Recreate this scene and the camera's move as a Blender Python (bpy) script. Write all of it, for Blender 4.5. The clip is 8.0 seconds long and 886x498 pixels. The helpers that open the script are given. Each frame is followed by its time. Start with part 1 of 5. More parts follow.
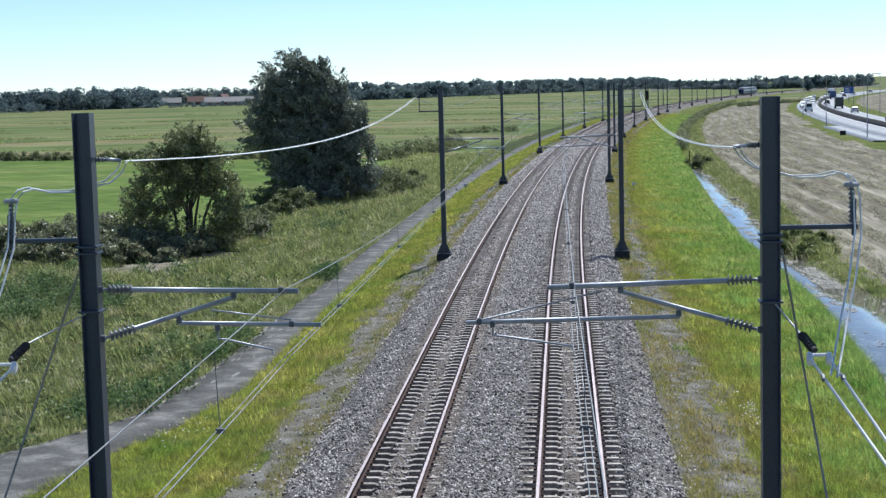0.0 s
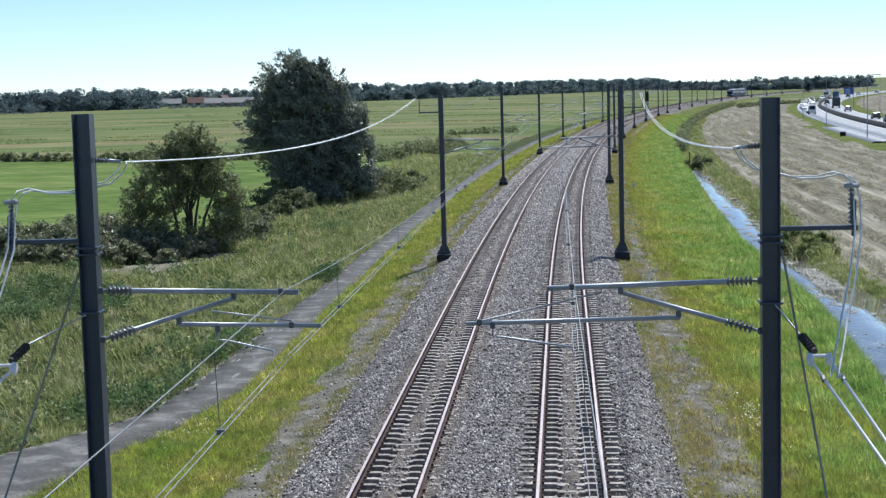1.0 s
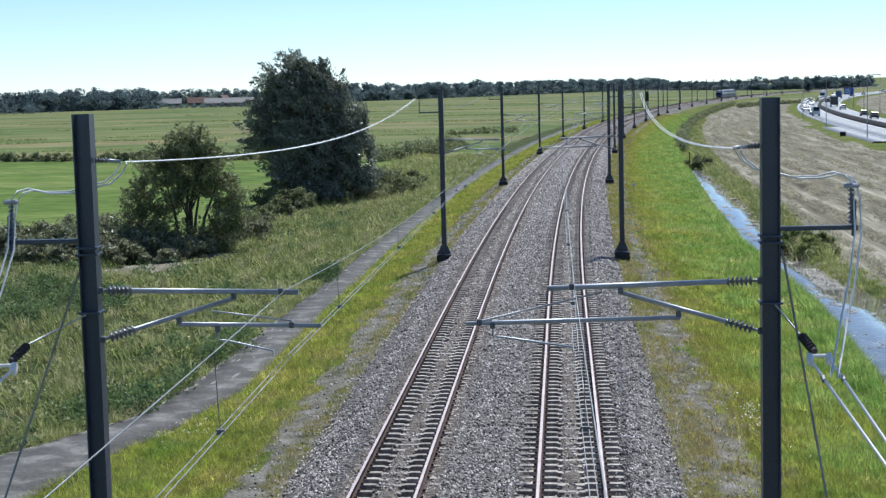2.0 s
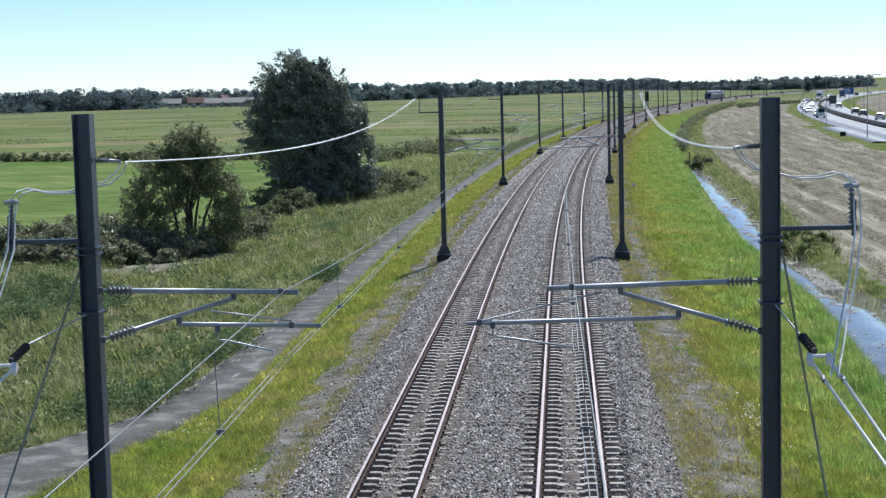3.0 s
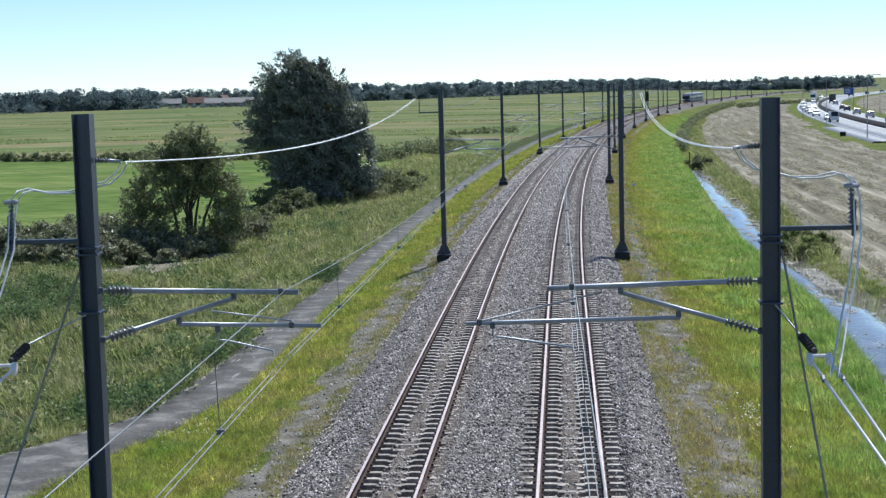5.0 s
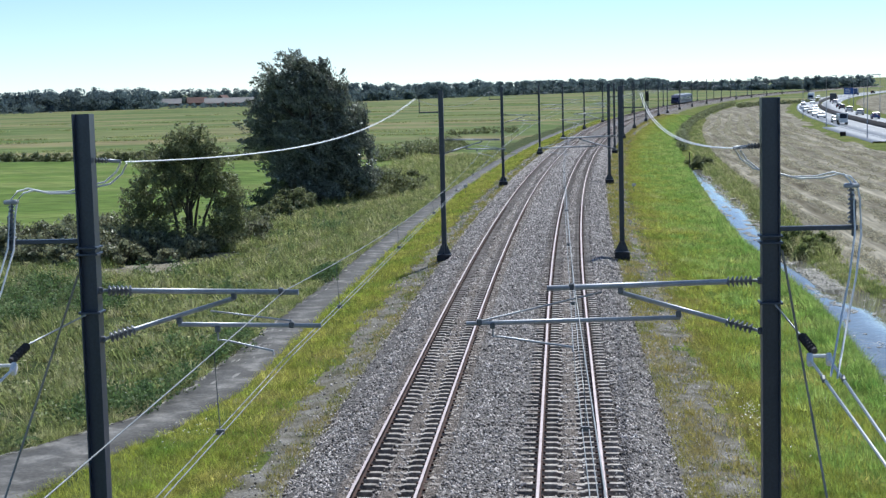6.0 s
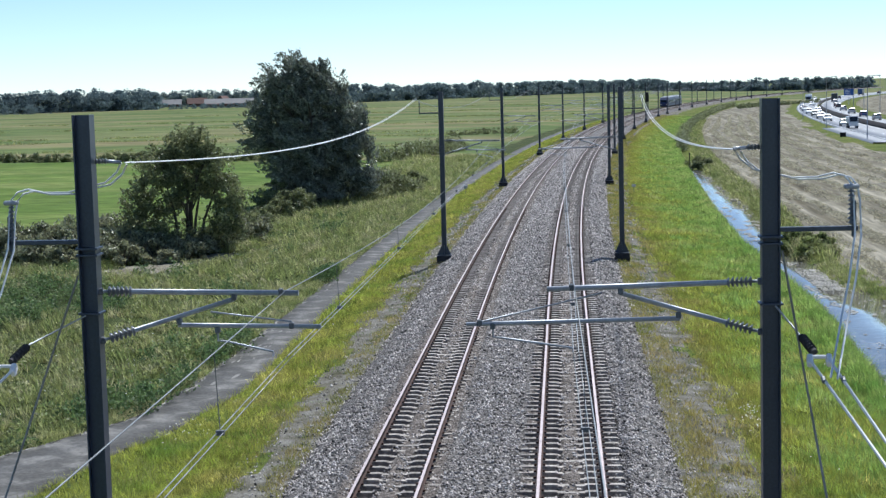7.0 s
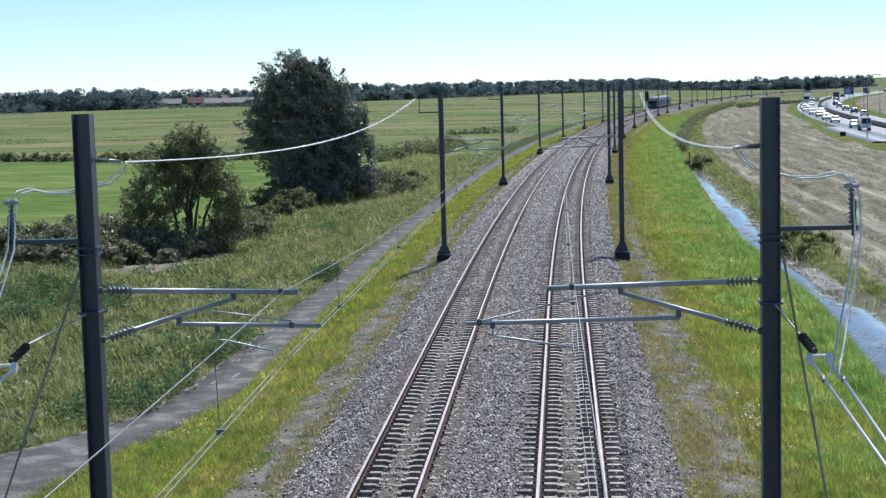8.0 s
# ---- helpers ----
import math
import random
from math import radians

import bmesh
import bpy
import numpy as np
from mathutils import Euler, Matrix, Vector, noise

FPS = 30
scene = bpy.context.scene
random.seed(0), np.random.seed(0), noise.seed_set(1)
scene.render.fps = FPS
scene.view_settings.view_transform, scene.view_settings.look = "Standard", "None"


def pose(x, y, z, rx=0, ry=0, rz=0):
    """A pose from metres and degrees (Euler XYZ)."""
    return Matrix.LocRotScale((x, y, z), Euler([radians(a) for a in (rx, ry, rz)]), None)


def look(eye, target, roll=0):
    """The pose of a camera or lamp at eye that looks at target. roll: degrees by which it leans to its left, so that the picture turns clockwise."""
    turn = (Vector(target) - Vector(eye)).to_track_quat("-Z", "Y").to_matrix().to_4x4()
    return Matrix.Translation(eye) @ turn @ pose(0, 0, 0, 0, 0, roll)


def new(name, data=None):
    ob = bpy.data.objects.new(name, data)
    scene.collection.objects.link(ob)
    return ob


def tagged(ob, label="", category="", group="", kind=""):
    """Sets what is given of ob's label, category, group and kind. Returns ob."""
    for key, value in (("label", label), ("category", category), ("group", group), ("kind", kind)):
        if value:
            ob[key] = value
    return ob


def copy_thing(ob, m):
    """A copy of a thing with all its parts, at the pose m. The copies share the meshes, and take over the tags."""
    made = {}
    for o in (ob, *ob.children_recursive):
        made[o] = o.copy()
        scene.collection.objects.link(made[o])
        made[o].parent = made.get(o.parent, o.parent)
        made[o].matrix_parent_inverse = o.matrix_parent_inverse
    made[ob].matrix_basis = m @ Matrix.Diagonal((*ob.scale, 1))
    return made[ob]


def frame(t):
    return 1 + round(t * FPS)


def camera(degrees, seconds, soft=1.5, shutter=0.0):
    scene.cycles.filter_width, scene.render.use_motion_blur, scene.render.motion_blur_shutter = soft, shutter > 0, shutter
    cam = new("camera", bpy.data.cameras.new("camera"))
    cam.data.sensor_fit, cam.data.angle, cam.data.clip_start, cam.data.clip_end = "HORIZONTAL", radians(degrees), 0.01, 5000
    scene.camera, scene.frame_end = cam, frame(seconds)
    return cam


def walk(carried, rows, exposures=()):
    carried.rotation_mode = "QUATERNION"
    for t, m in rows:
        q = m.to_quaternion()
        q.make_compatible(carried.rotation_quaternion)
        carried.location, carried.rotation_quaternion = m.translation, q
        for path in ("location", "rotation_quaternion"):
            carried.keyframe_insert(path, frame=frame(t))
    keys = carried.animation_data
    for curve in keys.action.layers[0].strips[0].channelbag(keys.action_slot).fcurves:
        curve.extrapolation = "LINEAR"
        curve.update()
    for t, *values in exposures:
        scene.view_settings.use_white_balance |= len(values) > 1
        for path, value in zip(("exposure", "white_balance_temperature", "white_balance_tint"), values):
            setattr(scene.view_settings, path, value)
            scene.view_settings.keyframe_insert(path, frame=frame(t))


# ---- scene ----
YAW, PITCH, ROLL = 4.44, 5.955, -1.45      # degrees: left of the straight track, down, leaning
EYE = (0.0, 0.0, 9.1)                      # rail head is z = 0


def view(pitch, yaw=YAW):
    a, b = radians(yaw), radians(pitch)
    d = Vector((-math.sin(a) * math.cos(b), math.cos(a) * math.cos(b), -math.sin(b)))
    return look(EYE, Vector(EYE) + 100 * d, ROLL)


cam = camera(31.5, 8.0, soft=1.4)
walk(cam, [(0.0, view(PITCH + 0.036)), (0.2, view(PITCH + 0.012)), (0.4, view(PITCH)), (6.9, view(PITCH)),
           (7.0, view(PITCH - 0.03)), (7.1, view(PITCH)), (8.0, view(PITCH))],
     [(0.0, 0.21, 5940, 7.5), (8.0, 0.21, 5940, 7.5)])

# ---- world, sun ----
SUN_AZ, SUN_EL = 17.5, 54.0                # degrees right of +y, above the horizon
world = bpy.data.worlds.new("world")
scene.world = world
world.use_nodes = True
wn = world.node_tree
sky = wn.nodes.new("ShaderNodeTexSky")
sky.sky_type, sky.sun_disc = "NISHITA", False
sky.sun_elevation, sky.sun_rotation = radians(SUN_EL), radians(SUN_AZ)
sky.air_density, sky.dust_density, sky.ozone_density = 0.62, 0.03, 3.0
wn.links.new(sky.outputs["Color"], wn.nodes["Background"].inputs["Color"])
wn.nodes["Background"].inputs["Strength"].default_value = 0.112
sun = new("sun", bpy.data.lights.new("sun", "SUN"))
sun.data.energy, sun.data.angle, sun.data.color = 5.0, radians(0.53), (1.0, 0.97, 0.92)
sun_way = Vector((math.sin(radians(SUN_AZ)) * math.cos(radians(SUN_EL)),
                  math.cos(radians(SUN_AZ)) * math.cos(radians(SUN_EL)), math.sin(radians(SUN_EL))))
sun.matrix_world = look(sun_way * 50, (0, 0, 0))


# ---- materials ----
def material(name, colors, scale=1.0, fine=20.0, fine_mix=0.35, rough=0.85, metal=0.0, bump=0.0, bump_scale=None,
             island=0.0, thin=0.0, stretch=(1, 1, 1), spec=0.3, object_random=0.0, dist=0.02, turn=0.0, tight=0.2):
    """colors: low, middle and high colour of a broad pattern; a fine pattern darkens and lightens it.
    thin: the share of light that passes through a leaf or blade."""
    m = bpy.data.materials.new(name)
    m.use_nodes = True
    t = m.node_tree
    n, link = t.nodes, t.links.new
    bsdf = n["Principled BSDF"]
    geo = n.new("ShaderNodeTexCoord")
    mapping = n.new("ShaderNodeMapping")
    mapping.inputs["Scale"].default_value = stretch
    mapping.inputs["Rotation"].default_value = (0, 0, radians(turn))
    link(geo.outputs["Object"], mapping.inputs["Vector"])
    broad = n.new("ShaderNodeTexNoise")
    broad.inputs["Scale"].default_value, broad.inputs["Detail"].default_value = scale, 5
    link(mapping.outputs["Vector"], broad.inputs["Vector"])
    ramp = n.new("ShaderNodeValToRGB")
    e = ramp.color_ramp.elements
    e[0].position, e[1].position = 0.5 - tight, 0.5 + tight
    e[0].color, e[1].color = (*colors[0], 1), (*colors[-1], 1)
    if len(colors) == 3:
        e.new(0.5).color = (*colors[1], 1)
    link(broad.outputs["Fac"], ramp.inputs["Fac"])
    grain = n.new("ShaderNodeTexNoise")
    grain.inputs["Scale"].default_value, grain.inputs["Detail"].default_value = fine, 4
    link(mapping.outputs["Vector"], grain.inputs["Vector"])
    gain = n.new("ShaderNodeMapRange")
    gain.inputs["From Min"].default_value, gain.inputs["From Max"].default_value = 0.3, 0.7
    gain.inputs["To Min"].default_value, gain.inputs["To Max"].default_value = 1 - fine_mix, 1 + fine_mix
    link(grain.outputs["Fac"], gain.inputs["Value"])
    last = gain.outputs["Result"]
    for amount, node, socket in ((island, "ShaderNodeNewGeometry", "Random Per Island"),
                                 (object_random, "ShaderNodeObjectInfo", "Random")):
        if amount:
            src = n.new(node)
            r = n.new("ShaderNodeMapRange")
            r.inputs["To Min"].default_value, r.inputs["To Max"].default_value = 1 - amount, 1 + amount
            link(src.outputs[socket], r.inputs["Value"])
            mul = n.new("ShaderNodeMath")
            mul.operation = "MULTIPLY"
            link(last, mul.inputs[0])
            link(r.outputs["Result"], mul.inputs[1])
            last = mul.outputs["Value"]
    scale_c = n.new("ShaderNodeVectorMath")
    scale_c.operation = "SCALE"
    link(ramp.outputs["Color"], scale_c.inputs[0])
    link(last, scale_c.inputs["Scale"])
    link(scale_c.outputs["Vector"], bsdf.inputs["Base Color"])
    bsdf.inputs["Roughness"].default_value, bsdf.inputs["Metallic"].default_value = rough, metal
    bsdf.inputs["Specular IOR Level"].default_value = spec
    if bump:
        b = n.new("ShaderNodeBump")
        b.inputs["Strength"].default_value, b.inputs["Distance"].default_value = bump, dist
        tex = n.new("ShaderNodeTexNoise")
        tex.inputs["Scale"].default_value, tex.inputs["Detail"].default_value = bump_scale or fine, 3
        link(mapping.outputs["Vector"], tex.inputs["Vector"])
        link(tex.outputs["Fac"], b.inputs["Height"])
        link(b.outputs["Normal"], bsdf.inputs["Normal"])
    if thin:
        trans, mix = n.new("ShaderNodeBsdfTranslucent"), n.new("ShaderNodeMixShader")
        link(scale_c.outputs["Vector"], trans.inputs["Color"])
        mix.inputs["Fac"].default_value = thin
        link(bsdf.outputs["BSDF"], mix.inputs[1])
        link(trans.outputs["BSDF"], mix.inputs[2])
        link(mix.outputs["Shader"], n["Material Output"].inputs["Surface"])
    return m


def plain(name, color, rough=0.5, metal=0.0, spec=0.5, glow=0.0):
    m = material(name, [[c * 0.93 for c in color], [min(1, c * 1.07) for c in color]], 3.0, 40.0, 0.06, rough, metal, spec=spec)
    if glow:
        b = m.node_tree.nodes["Principled BSDF"]
        b.inputs["Emission Color"].default_value, b.inputs["Emission Strength"].default_value = (*color, 1), glow
    return m


VERGE = material("verge_ground", [(0.07, 0.095, 0.02), (0.11, 0.135, 0.03), (0.16, 0.155, 0.05)], 0.35, 9, 0.4, bump=0.6, dist=0.08, spec=0.03)
ROUGH = material("rough_ground", [(0.035, 0.05, 0.018), (0.055, 0.07, 0.026), (0.10, 0.10, 0.045)], 0.4, 6, 0.4, bump=0.6, dist=0.1, spec=0.03)
MEADOW = material("meadow_ground", [(0.088, 0.137, 0.030), (0.115, 0.165, 0.040), (0.155, 0.188, 0.058)], 0.09, 1.1, 0.4, stretch=(0.3, 1.0, 1), turn=4, bump=0.5, dist=0.12, spec=0.03, tight=0.12)
PASTURE = material("pasture_ground", [(0.090, 0.125, 0.042), (0.13, 0.158, 0.058), (0.195, 0.175, 0.088)], 0.03, 0.3, 0.34, stretch=(0.28, 1, 1), turn=4, spec=0.03, tight=0.10)
STUBBLE = material("stubble_ground", [(0.11, 0.095, 0.064), (0.195, 0.177, 0.132), (0.31, 0.283, 0.22)], 0.9, 4.0, 0.42, bump=0.8, dist=0.15, stretch=(1.0, 0.035, 1), turn=2, spec=0.03, tight=0.16)
DIRT = material("cinder_ground", [(0.085, 0.08, 0.05), (0.16, 0.148, 0.12), (0.24, 0.228, 0.205)], 1.3, 16, 0.45, bump=0.8, dist=0.06, spec=0.03)
MUD = material("ditch_mud", [(0.05, 0.045, 0.03), (0.10, 0.085, 0.055)], 1.5, 12, 0.3, rough=0.6, bump=0.4)
BALLAST = material("ballast_stone", [(0.036, 0.032, 0.029), (0.13, 0.116, 0.106), (0.31, 0.282, 0.26)], 9.0, 20, 0.85, bump=1.0, bump_scale=14, dist=0.14)
STONES = material("ballast_loose_stone", [(0.29, 0.26, 0.237), (0.39, 0.352, 0.325), (0.54, 0.492, 0.455)], 1.2, 30, 0.2, island=0.88)
ASPHALT = material("path_asphalt", [(0.066, 0.062, 0.058), (0.088, 0.084, 0.078), (0.20, 0.19, 0.175)], 0.9, 9, 0.3, bump=0.4, dist=0.03, tight=0.18)
ROADWAY = material("road_asphalt", [(0.20, 0.20, 0.20), (0.26, 0.26, 0.26)], 0.1, 2, 0.1, rough=0.5, spec=0.5)
CONCRETE = material("sleeper_concrete", [(0.22, 0.19, 0.165), (0.42, 0.38, 0.34)], 5, 30, 0.4, bump=0.3, object_random=0.25)
RAIL_SIDE = material("rail_rust", [(0.035, 0.018, 0.013), (0.075, 0.036, 0.026)], 5, 40, 0.3)
RAIL_TOP = material("rail_polished", [(0.42, 0.34, 0.32), (0.52, 0.44, 0.42)], 2, 30, 0.15, rough=0.45, metal=0.6)
MAST = material("mast_paint", [(0.031, 0.044, 0.070), (0.048, 0.063, 0.092)], 1.5, 25, 0.16, rough=0.32, spec=0.55)
STEEL = material("galvanised_steel", [(0.30, 0.315, 0.35), (0.43, 0.45, 0.48)], 4, 40, 0.15, rough=0.5, metal=0.5)
CLAMP = material("dark_clamp_iron", [(0.10, 0.11, 0.12), (0.18, 0.19, 0.20)], 6, 40, 0.2, rough=0.6, metal=0.4)
INSULATOR = material("insulator_glaze", [(0.13, 0.135, 0.14), (0.19, 0.195, 0.2)], 5, 40, 0.1, rough=0.3, spec=0.6)
WIRE = material("wire_grey", [(0.20, 0.21, 0.21), (0.32, 0.33, 0.33)], 2, 40, 0.1, rough=0.5, metal=0.4)
CABLE = material("feeder_cable", [(0.78, 0.78, 0.77), (0.88, 0.88, 0.87)], 2, 40, 0.06, rough=0.45)
PLINTH = material("foundation_dark", [(0.025, 0.025, 0.028), (0.05, 0.05, 0.055)], 3, 20, 0.2, rough=0.8)
BARK = material("bark", [(0.05, 0.04, 0.03), (0.10, 0.085, 0.065)], 4, 25, 0.3, bump=0.6, stretch=(1, 1, 0.2))
WATER = material("ditch_water", [(0.13, 0.125, 0.10), (0.24, 0.235, 0.21)], 0.5, 4, 0.3, rough=0.05, bump=0.2, bump_scale=3.2, dist=0.05, spec=1.0)
WILLOW = material("willow_leaf", [(0.11, 0.13, 0.088), (0.30, 0.315, 0.245)], 0.6, 6, 0.3, rough=0.46, island=0.6, thin=0.17, spec=0.65)
ALDER = material("alder_leaf", [(0.135, 0.16, 0.065), (0.30, 0.31, 0.155)], 0.7, 6, 0.3, rough=0.5, island=0.55, thin=0.38, spec=0.45)
BRAMBLE = material("bramble_leaf", [(0.145, 0.165, 0.075), (0.37, 0.36, 0.23)], 0.8, 6, 0.3, rough=0.45, island=0.7, thin=0.33, spec=0.5)
# Distance haze is painted into this leaf colour: bluer and lighter than real foliage.
HAZED_LEAF = material("far_wood_leaf_hazed", [(0.115, 0.16, 0.172), (0.185, 0.235, 0.235)], 0.02, 0.2, 0.25, island=0.2, thin=0.42, spec=0.1)
NETTLE = material("nettle_leaf", [(0.075, 0.135, 0.05), (0.14, 0.21, 0.075), (0.26, 0.30, 0.13)], 0.6, 3, 0.45, rough=0.6, island=0.55, thin=0.36, spec=0.3)
ALGAE = material("floating_algae", [(0.15, 0.14, 0.105), (0.34, 0.32, 0.275)], 1.5, 12, 0.4, rough=0.6, island=0.5)
REED = material("reed_blade", [(0.16, 0.215, 0.07), (0.32, 0.345, 0.125), (0.54, 0.49, 0.29)], 0.7, 3, 0.5, rough=0.6, island=0.5, thin=0.48, spec=0.3)
GRASS = material("grass_blade", [(0.20, 0.30, 0.055), (0.38, 0.41, 0.075), (0.56, 0.49, 0.15)], 0.45, 2.5, 0.5, rough=0.6, island=0.5, thin=0.52, spec=0.3)
FIELD_HAY = material("cut_hay", [(0.32, 0.295, 0.21), (0.50, 0.465, 0.34)], 0.3, 3, 0.2, island=0.4, thin=0.5)
CHIP = material("worn_asphalt", [(0.15, 0.143, 0.13), (0.30, 0.285, 0.26)], 3, 20, 0.3, island=0.3)
LITTER = material("dry_reed_litter", [(0.17, 0.15, 0.11), (0.24, 0.22, 0.17), (0.30, 0.28, 0.22)], 0.8, 8, 0.4, bump=0.6, dist=0.08, spec=0.03)
GRASS_DRY = material("dry_grass_blade", [(0.22, 0.25, 0.05), (0.33, 0.30, 0.075), (0.42, 0.33, 0.15)], 0.5, 3, 0.3, rough=0.5, island=0.5, thin=0.5, spec=0.4)
RUSTBED = material("rust_stained_ballast", [(0.055, 0.043, 0.036), (0.13, 0.107, 0.09), (0.27, 0.23, 0.20)], 11.0, 24, 0.7, bump=1.0, bump_scale=16, dist=0.1)
WEED = material("weed_leaf", [(0.12, 0.18, 0.055), (0.28, 0.305, 0.12), (0.48, 0.44, 0.27)], 0.5, 2.2, 0.45, rough=0.6, island=0.6, thin=0.42, spec=0.3)
GRASS_LUSH = material("lush_grass_blade", [(0.165, 0.30, 0.065), (0.31, 0.43, 0.11), (0.50, 0.51, 0.19)], 0.55, 2.5, 0.5, rough=0.6, island=0.5, thin=0.54, spec=0.3)


# ---- building helpers ----
def part(name, bm, mat, parent=None, label=""):
    """Links a bmesh as one mesh object under a thing or a part."""
    me = bpy.data.meshes.new(name)
    bm.to_mesh(me)
    bm.free()
    for m in (mat if isinstance(mat, (list, tuple)) else [mat]):
        me.materials.append(m)
    ob = new(name, me)
    ob.parent = parent
    return tagged(ob, label)


def sheet(name, verts, faces, mat, parent=None, index=None, smooth=False):
    """A mesh object from arrays of points and of faces with equal corners."""
    verts, faces = np.asarray(verts, np.float32), np.asarray(faces, np.int32)
    me = bpy.data.meshes.new(name)
    k = faces.shape[1]
    me.vertices.add(len(verts))
    me.vertices.foreach_set("co", verts.ravel())
    me.loops.add(faces.size)
    me.loops.foreach_set("vertex_index", faces.ravel())
    me.polygons.add(len(faces))
    me.polygons.foreach_set("loop_start", np.arange(len(faces), dtype=np.int32) * k)
    for m in (mat if isinstance(mat, (list, tuple)) else [mat]):
        me.materials.append(m)
    if index is not None:
        me.polygons.foreach_set("material_index", np.asarray(index, np.int32))
    if smooth:
        me.polygons.foreach_set("use_smooth", np.ones(len(faces), bool))
    me.update(calc_edges=True)
    me.validate()
    ob = new(name, me)
    ob.parent = parent
    return ob


def box(bm, size, at=(0, 0, 0), turn=None, bevel=0.0, index=0):
    m = Matrix.Translation(at) @ (turn or Matrix()) @ Matrix.Diagonal((*size, 1))
    made = bmesh.ops.create_cube(bm, size=1, matrix=m)["verts"]
    faces = {f for v in made for f in v.link_faces}
    for f in faces:
        f.material_index = index
    if bevel:
        edges = {e for v in made for e in v.link_edges}
        bmesh.ops.bevel(bm, geom=list(edges), offset=bevel, segments=1, affect="EDGES")
    return bm


def tube(bm, points, r, seg=8, r_end=None, caps=True):
    """A round tube along points; r tapers to r_end."""
    pts = [Vector(p) for p in points]
    r_end = r if r_end is None else r_end
    rings = []
    for i, p in enumerate(pts):
        way = (pts[min(i + 1, len(pts) - 1)] - pts[max(i - 1, 0)]).normalized()
        a = way.cross(Vector((0.13, 0.21, 1)) if abs(way.z) < 0.9 else Vector((1, 0.2, 0))).normalized()
        b = way.cross(a)
        q = r + (r_end - r) * i / max(1, len(pts) - 1)
        rings.append([bm.verts.new(p + q * (a * math.cos(k * math.tau / seg) + b * math.sin(k * math.tau / seg))) for k in range(seg)])
    for g, h in zip(rings, rings[1:]):
        for k in range(seg):
            f = bm.faces.new((g[k], g[(k + 1) % seg], h[(k + 1) % seg], h[k]))
            f.smooth = True
    if caps:
        bm.faces.new(rings[0])
        bm.faces.new(rings[-1][::-1])
    return bm


def prism(bm, outline, depth, m=Matrix(), index=0):
    """An outline in x, z pushed along y by depth, centred."""
    a = [bm.verts.new(m @ Vector((x, -depth / 2, z))) for x, z in outline]
    b = [bm.verts.new(m @ Vector((x, depth / 2, z))) for x, z in outline]
    k = len(outline)
    made = [bm.faces.new(a), bm.faces.new(b[::-1])]
    made += [bm.faces.new((a[i], b[i], b[(i + 1) % k], a[(i + 1) % k])) for i in range(k)]
    for f in made:
        f.material_index = index
    bmesh.ops.recalc_face_normals(bm, faces=made)
    return bm


# ---- plan: u metres along the railway, s metres to its right, z over the rail head ----
AXIS, BEND, RADIUS, BEND_END = -2.05, 60.0, 3000.0, 1300.0


def along(u, s, z=0.0):
    u, s = np.asarray(u, float), np.asarray(s, float)
    a = np.clip(u - BEND, 0, BEND_END - BEND) / RADIUS
    straight = np.minimum(u, BEND) + 0 * a
    over = np.maximum(u - BEND_END, 0)
    x = AXIS + RADIUS * (1 - np.cos(a)) + over * np.sin(a) + s * np.cos(a)
    y = straight + RADIUS * np.sin(a) + over * np.cos(a) - s * np.sin(a)
    return np.stack(np.broadcast_arrays(x, y, np.asarray(z, float)), -1)


def at(u, s, z=0.0):
    return Vector(along(u, s, z))


def heading(u):
    """Degrees of turn about z of a thing that faces along the railway."""
    return -math.degrees(min(max(u - BEND, 0), BEND_END - BEND) / RADIUS)


def ripple(x, y, size, seed=0.0):
    """Smooth uneven ground between -1 and 1, from a few crossing waves."""
    out = 0
    for i in range(6):
        a = i * 2.4 + seed
        k = (0.6 + 0.35 * i) / size
        out = out + np.sin(k * (x * np.cos(a) + y * np.sin(a)) * 2 + 1.7 * i + seed * 3 + 0.7 * np.sin(k * (y * np.cos(a) - x * np.sin(a)) + i))
    return out / 3.2


def ditch_left(u):
    return np.interp(u, [20, 54, 70, 82, 104, 131, 179, 900], [11.8, 13.0, 13.8, 13.8, 13.4, 13.7, 14.2, 15.5])


def ditch_right(u):
    return np.interp(u, [20, 54, 73, 80, 100, 113, 130, 179, 900], [18.0, 17.6, 16.9, 15.7, 15.4, 15.8, 16.4, 15.9, 17.0])


def path_left(u):
    return np.interp(u, [-80, 20, 36, 42.7, 45.8, 48.2, 53.5, 60.4, 77.9, 400], [-46, -22, -16.6, -14.1, -12.5, -11.5, -11.0, -10.85, -10.6, -10.8])


def path_right(u):
    return np.interp(u, [-80, 20, 38.6, 43, 47, 52.8, 61.6, 400], [-36, -15, -11.7, -10.8, -9.7, -8.95, -9.0, -9.0])


def highway(y, across=0.0):
    """The middle of the highway at y, moved across to its right."""
    y = np.asarray(y, float)
    q = y / 100
    x = HW[0] * q**3 + HW[1] * q**2 + HW[2] * q + HW[3]
    slope = (3 * HW[0] * q**2 + 2 * HW[1] * q + HW[2]) / 100
    k = np.sqrt(1 + slope**2)
    return x + across / k, y - across * slope / k, np.degrees(np.arctan(slope))


HW = (0.10395, 0.53143, 0.73755, 50.766)


